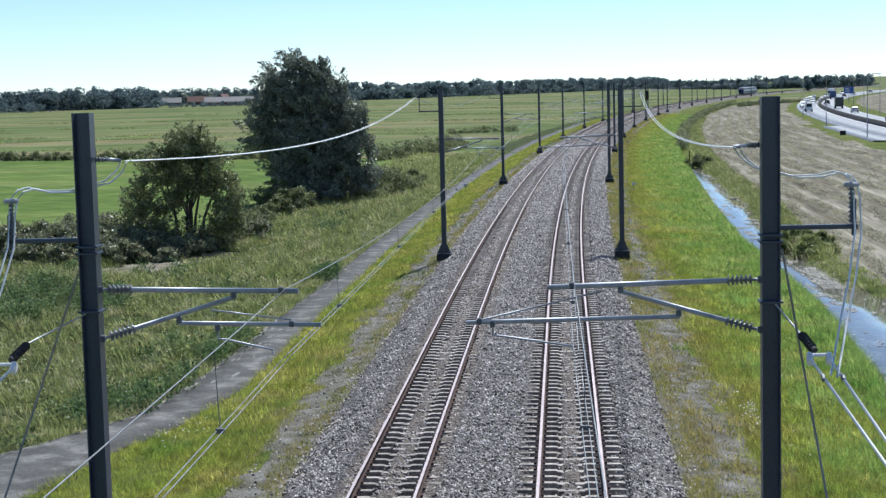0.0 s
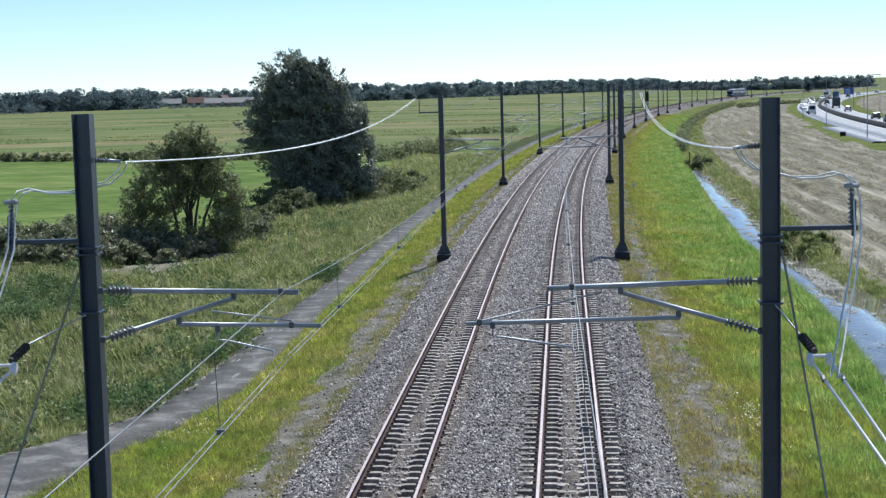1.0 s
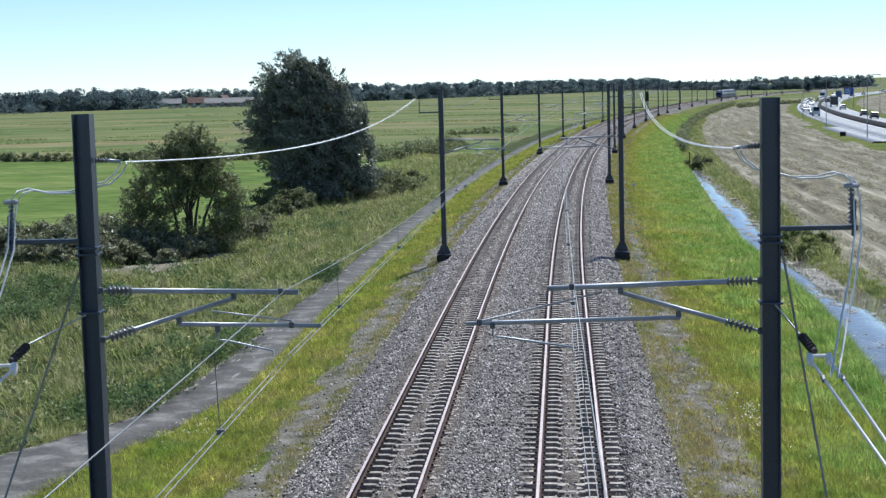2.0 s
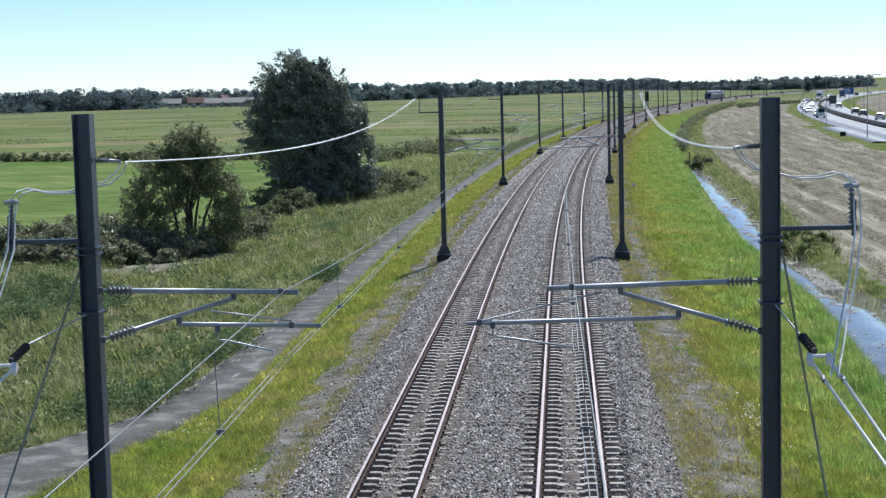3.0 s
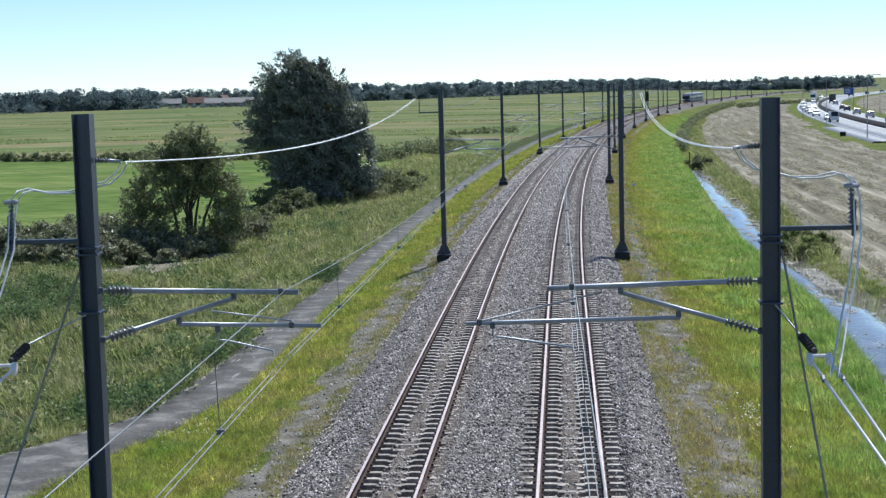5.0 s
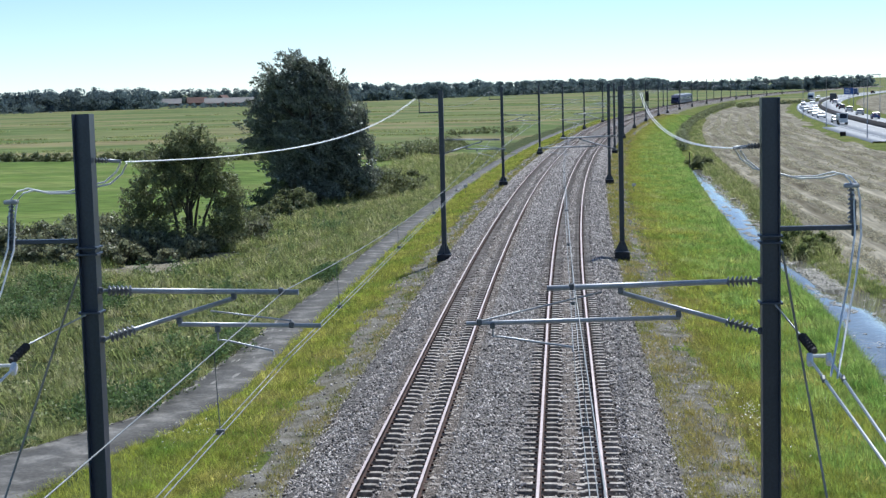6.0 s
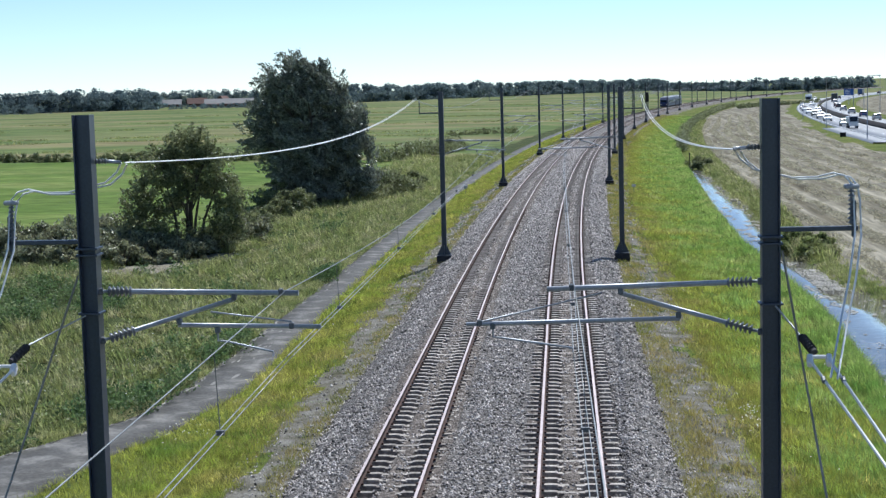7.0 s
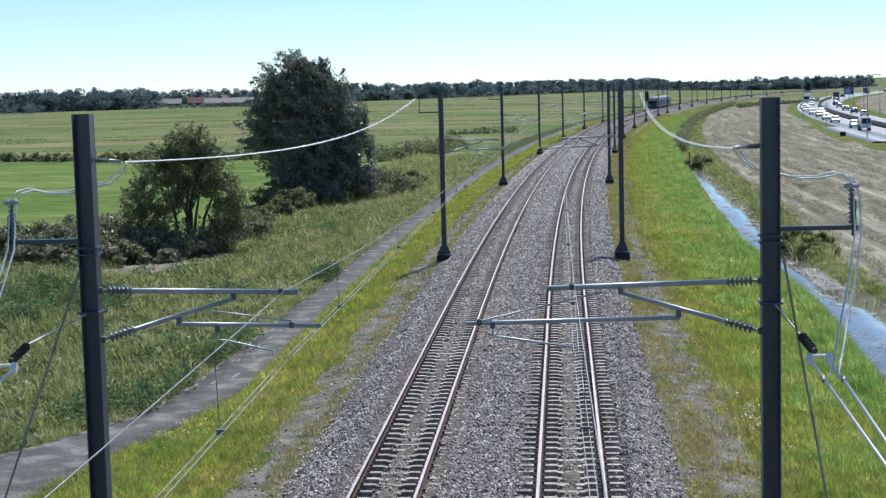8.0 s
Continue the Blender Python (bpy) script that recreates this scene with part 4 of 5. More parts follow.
    # cut hay lying in rows
    n = 90000
    u = 60 + rng.random(n) ** 1.5 * 400
    k = rng.integers(6, 30, n)
    s = (k * math.tau + 1.57 - 1.1 * np.sin(u * 0.045)) / 2.4 + rng.normal(0, 0.26, n)
    xy = along(u, s)
    keep = (s > ditch_right(u) + 2.6) & (xy[:, 0] < highway(xy[:, 1])[0] - 18)
    u, s = u[keep], s[keep]
    blades("cut_hay", u, s, ground_z(u, s) + 0.05, 0.08, 0.05 * (u / 100) ** 0.9, FIELD_HAY, "pale cut hay lying in long rows", "hay", 12, (0, 0), 2.2, True)


def build_straw():
    """Loose straw left all over the mown field."""
    rng = np.random.default_rng(15)
    n = 420000
    u = 52 + rng.random(n) ** 1.7 * 330
    s = ditch_right(u) + 2.2 + rng.random(n) ** 1.3 * 60
    xy = along(u, s)
    keep = (xy[:, 0] < highway(xy[:, 1])[0] - 14) & (np.sin(s * 2.4 + 1.1 * np.sin(u * 0.045) + 1.2 * ripple(xy[:, 0], xy[:, 1], 4.0, 4.0)) + rng.normal(0, 0.32, n) > 0.28)
    u, s = u[keep], s[keep]
    blades("loose_straw", u, s, ground_z(u, s) + 0.01, 0.13, 0.034 * (u / 70) ** 0.9, FIELD_HAY, "loose pale straw strewn over the mown field", "straw", 13, (0, 0), 1.3, True)


def crown(blobs, per_area, length, width, wind, out, per, leaf, slim, mat, parent, seed, align):
    """Foliage in plumes: each grows out of a crown mass and bends with the wind; its leaves follow it by the share align."""
    rng = np.random.default_rng(seed)
    cs, axes = [], []
    for x, y, z, r in blobs:
        n = max(4, int(per_area * r * r))
        d = rng.normal(size=(n, 3))
        d /= np.linalg.norm(d, axis=1)[:, None]
        k = rng.random(n) ** 0.35 * rng.uniform(0.82, 1.1, n)
        cs.append(np.array([x, y, z]) + d * (r * k)[:, None])
        axes.append(out * d + np.asarray(wind) + rng.normal(0, 0.22, (n, 3)))
    cs, axes = np.concatenate(cs), np.concatenate(axes)
    axes /= np.linalg.norm(axes, axis=1)[:, None]
    size = rng.uniform(0.6, 1.35, len(cs))
    idx = np.repeat(np.arange(len(cs)), per)
    n = len(idx)
    k = rng.uniform(-0.5, 0.6, n)
    fat = width * np.sqrt(np.clip(1 - (k / 0.62) ** 2, 0.02, 1))
    p = cs[idx] + axes[idx] * (k * length * size[idx])[:, None] + rng.normal(0, 0.5, (n, 3)) * (fat * size[idx])[:, None] * [1, 1, 0.7]
    long = align * axes[idx] + (1 - align) * rng.normal(size=(n, 3))
    long /= np.linalg.norm(long, axis=1)[:, None]
    wide = np.cross(long, rng.normal(size=(n, 3)))
    wide /= np.linalg.norm(wide, axis=1)[:, None]
    L = leaf * rng.uniform(0.6, 1.4, n)[:, None]
    v = np.stack([p - long * L * 0.5, p + wide * L * slim * 0.5, p + long * L * 0.5, p - wide * L * slim * 0.5], 1)
    return sheet("crown", v.reshape(-1, 3), np.arange(n * 4).reshape(n, 4), mat, parent)


def build_trees():
    rng = random.Random(21)
    willow = tagged(new("willow"), "tall dark willow with wind-blown silvery foliage beside the meadow", "tree")
    willow.matrix_basis = Matrix.Translation((-23.0, 145.0, -1.4))
    bm = bmesh.new()
    limbs(bm, (0, 0, 0), 13.8, 5.0, 11, rng, 0.42)
    part("trunk", bm, BARK, willow, "dark bark trunk and limbs")
    crown([(-1.9, 0, 12.6, 1.2), (0.2, 0, 12.3, 1.2), (-0.6, 0.5, 11.3, 1.8), (-3.6, 0, 10.9, 1.4), (1.6, 0, 10.6, 1.4), (-2.0, 0, 9.6, 2.4), (1.8, 0, 8.9, 2.0),
           (-4.6, 0, 8.6, 1.6), (3.2, 0, 7.2, 1.9), (-0.8, 0, 7.4, 3.0), (-4.4, 0, 6.2, 2.2), (3.4, 0, 5.2, 2.2), (-0.4, -0.5, 4.6, 3.4),
           (-2.4, -0.5, 2.8, 2.4), (2.2, -0.5, 2.6, 2.6), (0, -0.6, 1.6, 2.4), (4.3, 0, 2.6, 1.9)],
          10, 1.9, 0.55, (-0.75, 0, 0.55), 0.75, 120, 0.36, 0.3, WILLOW, willow, 21, 0.62)
    alder = tagged(new("alder"), "small dark bushy alder tree with several stems beside the meadow", "tree")
    alder.matrix_basis = Matrix.Translation((-25.0, 102.5, -1.3))
    bm = bmesh.new()
    for x, lean in ((-0.45, -0.9), (0.0, 0.15), (0.4, 0.7), (0.75, 1.5)):
        tube(bm, [(x, 0, -0.3), (x + 0.3 * lean, 0, 2.0), (x + lean, 0.1, 4.6)], 0.13, 7, 0.05)
    limbs(bm, (0.1, 0.2, 0), 7.2, 2.2, 8, rng, 0.14)
    part("trunk", bm, BARK, alder, "several dark slender stems")
    crown([(0.3, 0, 7.1, 1.2), (-1.2, 0, 6.5, 1.15), (1.5, 0, 6.2, 1.2), (0.2, 0, 5.7, 1.7), (-2.1, 0, 5.2, 1.25), (2.2, 0, 4.9, 1.35), (-0.6, 0, 4.4, 1.4),
           (-2.8, 0, 3.7, 1.25), (2.9, 0, 3.5, 1.3), (1.1, 0.3, 3.9, 1.1), (-3.4, 0, 2.1, 1.25), (3.4, 0, 2.1, 1.3), (-1.9, 0.3, 2.5, 0.9), (2.0, 0, 1.3, 1.1),
           (-0.2, -0.4, 0.7, 1.2), (-1.7, -0.3, 0.9, 1.2), (-1.0, 0.3, 2.8, 0.8)],
          24, 0.85, 0.36, (-0.25, 0, 0.35), 0.9, 60, 0.19, 0.5, ALDER, alder, 22, 0.3)


def bush(name, root, r, mat, label, seed, leaf=0.16, per=260, flat=0.6):
    rng = random.Random(seed)
    thing = tagged(new(name), label, "bush")
    thing.matrix_basis = Matrix.Translation(root)
    bm = bmesh.new()
    for i in range(7):
        a = rng.uniform(0, math.tau)
        tube(bm, [(0, 0, -0.15), (math.cos(a) * r * 0.3, math.sin(a) * r * 0.3, r * 0.4), (math.cos(a) * r * 0.6, math.sin(a) * r * 0.6, r * 0.75 * flat * 1.3)], 0.03, 5, 0.01)
    part("stem_tuft", bm, BARK, thing)
    cs, rs = [], []
    for _ in range(int(14 + 8 * r)):
        a, q = rng.uniform(0, math.tau), math.sqrt(rng.random()) * r * 0.85
        top = flat * r * math.sqrt(max(0.05, 1 - (q / r) ** 2))
        cs.append((math.cos(a) * q, math.sin(a) * q, rng.uniform(0.0, 1.0) * top))
        k = rng.uniform(0.3, 0.65) * max(0.6, r * 0.5)
        rs.append((k, k, k * 0.7))
    leaves("foliage", cs, rs, per, leaf, mat, thing, seed, hollow=0.2)
    return thing


def woods(name, x, y, base, height, mat, label, seed, leaf, per, rough=0.25):
    """A far belt of trees: leaf clumps heaped along a line, with an uneven top."""
    rng = np.random.default_rng(seed)
    cs, rs = [], []
    for px, py, h in zip(x, y, height):
        for k in range(6):
            z = base + h * (0.06 + 0.15 * k)
            w = h * (0.50, 0.52, 0.52, 0.48, 0.42, 0.30)[k]
            cs.append((px + rng.normal(0, w * 0.5), py + rng.normal(0, w * 0.8), z))
            rs.append((w * rng.uniform(0.7, 1.1), w * rng.uniform(0.7, 1.1), h * 0.16))
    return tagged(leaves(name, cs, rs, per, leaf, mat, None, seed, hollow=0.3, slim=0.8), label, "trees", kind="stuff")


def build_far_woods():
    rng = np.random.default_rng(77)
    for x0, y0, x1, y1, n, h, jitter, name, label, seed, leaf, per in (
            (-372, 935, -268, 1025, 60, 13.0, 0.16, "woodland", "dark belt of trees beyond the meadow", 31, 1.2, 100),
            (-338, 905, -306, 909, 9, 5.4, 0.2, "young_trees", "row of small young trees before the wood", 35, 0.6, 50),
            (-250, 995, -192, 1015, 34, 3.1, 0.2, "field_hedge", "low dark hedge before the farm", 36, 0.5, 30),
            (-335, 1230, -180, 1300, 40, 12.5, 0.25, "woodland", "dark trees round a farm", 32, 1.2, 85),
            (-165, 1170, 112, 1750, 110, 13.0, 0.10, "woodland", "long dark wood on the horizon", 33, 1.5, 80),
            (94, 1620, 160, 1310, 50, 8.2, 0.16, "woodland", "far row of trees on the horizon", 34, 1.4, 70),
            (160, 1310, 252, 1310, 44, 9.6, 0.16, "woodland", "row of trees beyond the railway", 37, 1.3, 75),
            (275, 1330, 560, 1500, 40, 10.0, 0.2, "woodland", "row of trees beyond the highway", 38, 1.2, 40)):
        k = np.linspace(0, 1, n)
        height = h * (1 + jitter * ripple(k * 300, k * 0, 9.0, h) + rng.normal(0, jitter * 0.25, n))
        # The haze over these belts comes only from their leaf colour.
        woods(name, x0 + (x1 - x0) * k + rng.normal(0, 2, n), y0 + (y1 - y0) * k + rng.normal(0, 6, n), -1.5, height, HAZED_LEAF, label, seed, leaf, per)


# ---- train ----
def build_train():
    body_mat = plain("train_grey_blue", (0.045, 0.055, 0.085), 0.5)
    blue = plain("train_blue", (0.02, 0.035, 0.11), 0.35)
    glass = plain("train_glass", (0.015, 0.018, 0.022), 0.12, spec=0.8)
    roof = plain("train_roof", (0.62, 0.63, 0.65), 0.5)
    under = plain("train_underframe", (0.03, 0.03, 0.035), 0.8)
    lamp = plain("train_headlight", (1.0, 0.95, 0.85), 0.3, glow=1.5)
    train = tagged(new("train"), "grey and dark blue electric passenger train coming along the track", "train")
    for i in range(2):
        y0 = 12.3 + i * 24.6 
        bm = bmesh.new()
        prism(bm, [(-1.40, 0.28), (1.40, 0.28), (1.45, 1.6), (1.36, 2.9), (1.0, 3.32), (-1.0, 3.32), (-1.36, 2.9), (-1.45, 1.6)], 24.0 - (1.6 if i == 0 else 0), Matrix.Translation((0, y0 + (0.8 if i == 0 else 0), 0)))
        car = part("car_body", bm, body_mat, train, "grey-blue carriage body")
        bm = bmesh.new()
        box(bm, (2.93, 23.0 - (1.6 if i == 0 else 0), 0.5), (0, y0 + (0.8 if i == 0 else 0), 0.75), bevel=0.02)
        part("blue_band", bm, blue, car, "dark blue lower band")
        for j in range(9):
            for x in (-1.41, 1.41):
                bm = bmesh.new()
                box(bm, (0.09, 1.7, 0.85), (x, y0 - 9.0 + j * 2.25, 2.05), pose(0, 0, 0, 0, -4 if x > 0 else 4, 0), bevel=0.02)
                part("window", bm, glass, car, "dark window")
        bm = bmesh.new()
        box(bm, (2.3, 22, 0.12), (0, y0 + 0.5, 3.33), bevel=0.05)
        roof_sheet = part("roof", bm, roof, car, "pale roof")
        for q in (-7.5, -3.0, 2.0, 7.0):
            bm = bmesh.new()
            box(bm, (1.6, 2.6, 0.3), (0, y0 + q, 3.48), bevel=0.08)
            part("roof_unit", bm, roof, roof_sheet, "pale roof unit")
        for b in (-8.2, 8.2):
            bm = bmesh.new()
            box(bm, (2.2, 3.0, 0.35), (0, y0 + b, 0.62), bevel=0.05)
            for w in (-1.2, 1.2):
                for x in (-0.75, 0.75):
                    tube(bm, [(x - 0.07, y0 + b + w, 0.46), (x + 0.07, y0 + b + w, 0.46)], 0.46, 14)
            part("bogie", bm, under, car, "dark bogie with wheels")
    bm = bmesh.new()
    prism(bm, [(0.9, 0.22), (0.25, 0.55), (0.1, 1.2), (0.75, 2.5), (1.6, 3.28), (1.62, 0.28)], 2.84, Matrix(((0, 1, 0, 0), (1, 0, 0, 0), (0, 0, 1, 0), (0, 0, 0, 1))))
    nose = part("cab_nose", bm, blue, train, "dark blue sloping cab front")
    bm = bmesh.new()
    prism(bm, [(0.40, 1.62), (0.22, 1.58), (0.62, 2.42), (0.80, 2.45)], 2.3, Matrix(((0, 1, 0, 0), (1, 0, 0, 0), (0, 0, 1, 0), (0, 0, 0, 1))))
    part("windscreen", bm, glass, nose, "black windscreen")
    for x in (-1.0, 1.0):
        bm = bmesh.new()
        tube(bm, [(x, 0.35, 0.95), (x, 0.10, 0.95)], 0.09, 10)
        part("headlight", bm, lamp, nose, "lit white headlight")
    bm = bmesh.new()
    for a, b in (((-0.5, 30, 3.4), (0, 31.2, 4.2)), ((0.5, 30, 3.4), (0, 31.2, 4.2)), ((0, 31.2, 4.2), (0, 30, 5.0)), ((-0.8, 30, 5.0), (0.8, 30, 5.0))):
        tube(bm, [a, b], 0.03, 5)
    part("pantograph", bm, under, train, "raised pantograph")
    return train


TRAIN_ROWS = [(0.0, 814.0), (8.0, 504.0)]


def train_rows():
    rows = []
    for i in range(17):
        t = i * 0.5
        u = TRAIN_ROWS[0][1] + (TRAIN_ROWS[1][1] - TRAIN_ROWS[0][1]) * t / 8
        rows.append((t, Matrix.Translation(at(u, -2.115, 0)) @ pose(0, 0, 0, 0, 0, heading(u + 25))))
    return rows


# ---- hedges and bushes ----
def build_bushes():
    gs, gb, gd = "grey-green bramble bush under the trees", "dark leafy bush beside the willow", "dense dark shrub by the ditch"
    rows = [(-35.0, 101.5, 2.0, gs), (-32.6, 100.0, 1.9, gs), (-30.4, 99.4, 2.0, gs), (-28.4, 98.6, 1.8, gs), (-26.8, 99.4, 1.6, gs), (-25.0, 100.2, 1.5, gs), (-27.4, 95.6, 1.3, gs), (-29.2, 95.8, 1.4, gs), (-31.2, 96.2, 1.5, gs), (-33.4, 97.0, 1.5, gs), (-25.8, 97.2, 1.2, gs), (-24.0, 98.8, 1.0, gs), (-23.6, 101.6, 1.2, gs),
            (-37.5, 104, 2.1, gs), (-30.0, 103.5, 2.3, gs), (-33.5, 105, 2.4, gs), (-23.4, 104, 1.4, gs), (-22.6, 109.5, 1.5, gs), (-22.8, 113.0, 1.4, gs),
            (-24.0, 118, 1.3, gb), (-24.2, 124, 1.4, gb), (-24.0, 130, 1.6, gb), (-23.5, 136, 2.0, gb),
            (-19.0, 148, 2.8, gb), (-17.2, 151, 2.9, gb), (-19.6, 153, 3.0, gb), (-16.4, 155, 2.5, gb), (-18.4, 160, 2.3, gb), (-15.2, 158, 1.8, gb), (-26.0, 141, 2.4, gb),
            (-17.0, 178, 1.1, gb),
            (14.1, 95.2, 1.5, gd), (15.0, 93.2, 1.4, gd), (14.3, 92.2, 1.0, gd), (16.0, 189.0, 1.5, gd), (17.2, 191.5, 1.2, gd)]
    for i, (x, y, r, label) in enumerate(rows):
        mat = BRAMBLE if label == gs else WEED if 80 < y < 120 and x > 0 else ALDER
        bush("bush", (x, y, -1.45), r * (1.25 if label == gs else 1.0), mat, label, 100 + i, 0.26 if label == gs else 0.21, 170, 0.95 if label != gs else 0.8)


def hedge(name, points, height, mat, label, seed, leaf=0.35, per=26, wide=0.8):
    rng = np.random.default_rng(seed)
    pts = np.array(points, float)
    seg = np.r_[0, np.cumsum(np.hypot(*np.diff(pts, axis=0).T))]
    d = np.arange(0, seg[-1], height * 0.45)
    x, y = np.interp(d, seg, pts[:, 0]), np.interp(d, seg, pts[:, 1])
    cs, rs = [], []
    for a, b in zip(x, y):
        h = height * rng.uniform(0.55, 1.25)
        for k in range(3):
            cs.append((a + rng.normal(0, wide * 0.4), b + rng.normal(0, wide * 0.6), -1.5 + h * (0.15 + 0.3 * k)))
            rs.append((height * 0.4, height * 0.4, h * 0.25))
    return tagged(leaves(name, cs, rs, per, leaf, mat, None, seed, hollow=0.2), label, "hedge", kind="stuff")


def build_hedges():
    hedge("reed_hedge", [(-96, 252), (-60, 241), (-30, 232)], 1.35, ALDER, "dark overgrown ditch line across the meadow", 41, 0.3, 110, 1.2)
    hedge("reed_hedge", [(-26, 222), (-21, 240), (-17, 262)], 2.4, ALDER, "dark shrubs at the end of the meadow", 42, 0.3, 110, 1.6)
    hedge("reed_hedge", [(-24, 335), (-10, 345)], 1.3, ALDER, "dark shrubs along a field ditch", 43)
    far = np.array([(240 + i * 22, 14.6 + 2.2 * min(1, i / 8)) for i in range(18)])
    p = along(far[:, 0], far[:, 1])
    hedge("reed_hedge", p[:, :2], 1.7, ALDER, "reeds growing along the far ditch", 46, 0.35, 30)
    p = along(np.array([560.0, 600, 640]), np.array([22.0, 30, 48]))
    hedge("reed_hedge", p[:, :2], 1.8, ALDER, "shrubs at the end of the mown field", 47, 0.5)
    # This far crown shares the leaf colour with haze painted in.
    tree("tree", (152.0, 990.0, -1.3), 8.5, 2.6, HAZED_LEAF, "single dark round tree beside the highway",
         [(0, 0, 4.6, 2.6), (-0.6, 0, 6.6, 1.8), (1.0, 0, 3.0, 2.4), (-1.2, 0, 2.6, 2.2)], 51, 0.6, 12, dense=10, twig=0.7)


def build_flowers():
    rng = np.random.default_rng(61)
    spots = [(45.5, 7.6, 1.3, 0.35, 90), (46, -9.4, 1.6, 0.45, 60), (76, -8.3, 5, 0.5, 40), (52, 9, 9, 1.8, 25), (48, -14.5, 9, 2.0, 60), (86, -15, 18, 3, 60)]
    u = np.concatenate([a + rng.normal(0, c, n) for a, b, c, d, n in spots])
    s = np.concatenate([b + rng.normal(0, d, n) for a, b, c, d, n in spots])
    clear = (s < path_left(u) - 0.3) | (s > path_right(u) + 0.3)
    u, s = u[clear], s[clear]
    tall = np.where(s < path_left(u), 0.75, 0.3)
    c = along(u, s, ground_z(u, s) + tall * rng.uniform(0.8, 1.25, len(u)))
    r = rng.uniform(0.012, 0.03, (len(u), 1, 1))
    a = np.arange(6) * math.tau / 6
    ring = np.stack([np.cos(a), np.sin(a), 0.3 * np.cos(2 * a)], -1)
    v = c[:, None] + ring[None] * r
    tagged(sheet("wild_flowers", v.reshape(-1, 3), np.arange(len(u) * 6).reshape(-1, 6), PETAL), "small white wild flower heads in the grass", "flowers", kind="stuff")


# ---- highway ----
def road_slab(name, y, a0, a1, z, mat, label, category, thick=0.15):
    n = len(y)
    rows = []
    for a in (a0, a1):
        x, yy, _ = highway(y, a)
        rows.append(np.stack([x, yy, np.full(n, z)], -1))
    l, r = rows
    v = np.concatenate([l, r, l - [0, 0, thick], r - [0, 0, thick]])
    i = np.arange(n - 1)
    f = np.concatenate([np.stack([i, i + n, i + n + 1, i + 1], -1), np.stack([i + 2 * n, i, i + 1, i + 2 * n + 1], -1),
                        np.stack([i + n, i + 3 * n, i + 3 * n + 1, i + n + 1], -1)])
    return tagged(sheet(name, v, f, mat), label, category, kind="structure")


def build_highway():
    y = np.arange(140, 1300, 8.0)
    road_slab("road", y, -7.4, -0.6, -0.95, ROADWAY, "pale asphalt carriageway shining in the sun", "road", 0.5)
    road_slab("road", y, 0.6, 7.4, -0.95, ROADWAY, "pale asphalt carriageway shining in the sun", "road", 0.5)
    yb = np.arange(140, 700, 6.0)
    road_slab("median_barrier", yb, -0.18, 0.18, -0.05, BARRIER, "dark continuous barrier between the carriageways", "barrier", 1.5)
    for a in (-6.9, -1.1, 1.1, 6.9):
        road_slab("road_line", y, a - 0.08, a + 0.08, -0.944, PAINT, "white edge line", "road marking", 0.004)
    for a in (-4.0, 4.0):
        for q in np.arange(250, 620, 12.0):
            road_slab("lane_mark", np.array([q, q + 3.0]), a - 0.08, a + 0.08, -0.944, PAINT, "white lane dash", "road marking", 0.004)
    road_slab("road", np.arange(240, 318, 6.0), -10.6, -7.4, -0.95, ROADWAY, "pale asphalt lay-by beside the carriageway", "road", 0.5)
    post = lamp_post()
    first = True
    for q, a, turn in ((253, -9.6, 0), (352, 10, 180), (400, 10, 180), (450, 10, 180), (505, 10, 180), (565, 10, 180), (320, -9.2, 0), (390, -9.2, 0), (640, 10, 180)):
        x, yy, h = highway(q, a)
        m = pose(float(x), float(yy), -1.3, 0, 0, turn - float(h))
        if first:
            post.matrix_basis, first = m, False
        else:
            copy_thing(post, m)
    sign = tagged(new("road_sign"), "large blue motorway sign on two posts", "road sign")
    p = Vector((133.0, 745.0, -2.0))
    bm = bmesh.new()
    box(bm, (4.6, 0.12, 3.0), (0, 0, 3.6), bevel=0.05)
    board = part("board", bm, SIGN_BLUE, sign, "blue sign board")
    for i, (x, z, w) in enumerate(((-0.9, 4.4, 1.8), (-0.6, 3.7, 2.4), (-0.8, 3.0, 2.0))):
        bm = bmesh.new()
        box(bm, (w, 0.02, 0.28), (x, -0.075, z))
        part("text_bar", bm, PAINT, board, "white bar")
    for x in (-1.7, 1.7):
        bm = bmesh.new()
        tube(bm, [(x, 0.12, -0.2), (x, 0.12, 5.0)], 0.09, 8)
        part("post", bm, STEEL, sign)
    sign.matrix_basis = Matrix.Translation(p)
    bm = bmesh.new()
    cab = tagged(new("roadside_cabinet"), "small dark roadside cabinet on the verge", "cabinet")
    box(bm, (0.9, 0.5, 0.9), (0, 0, 0.45), bevel=0.04)
    part("body", bm, BARRIER, cab)
    bm = bmesh.new()
    box(bm, (1.0, 0.6, 0.06), (0, 0, 0.93), bevel=0.02)
    part("lid", bm, CLAMP, cab)
    x, yy, h = highway(268, -11.6)
    cab.matrix_basis = pose(float(x), float(yy), -1.3)


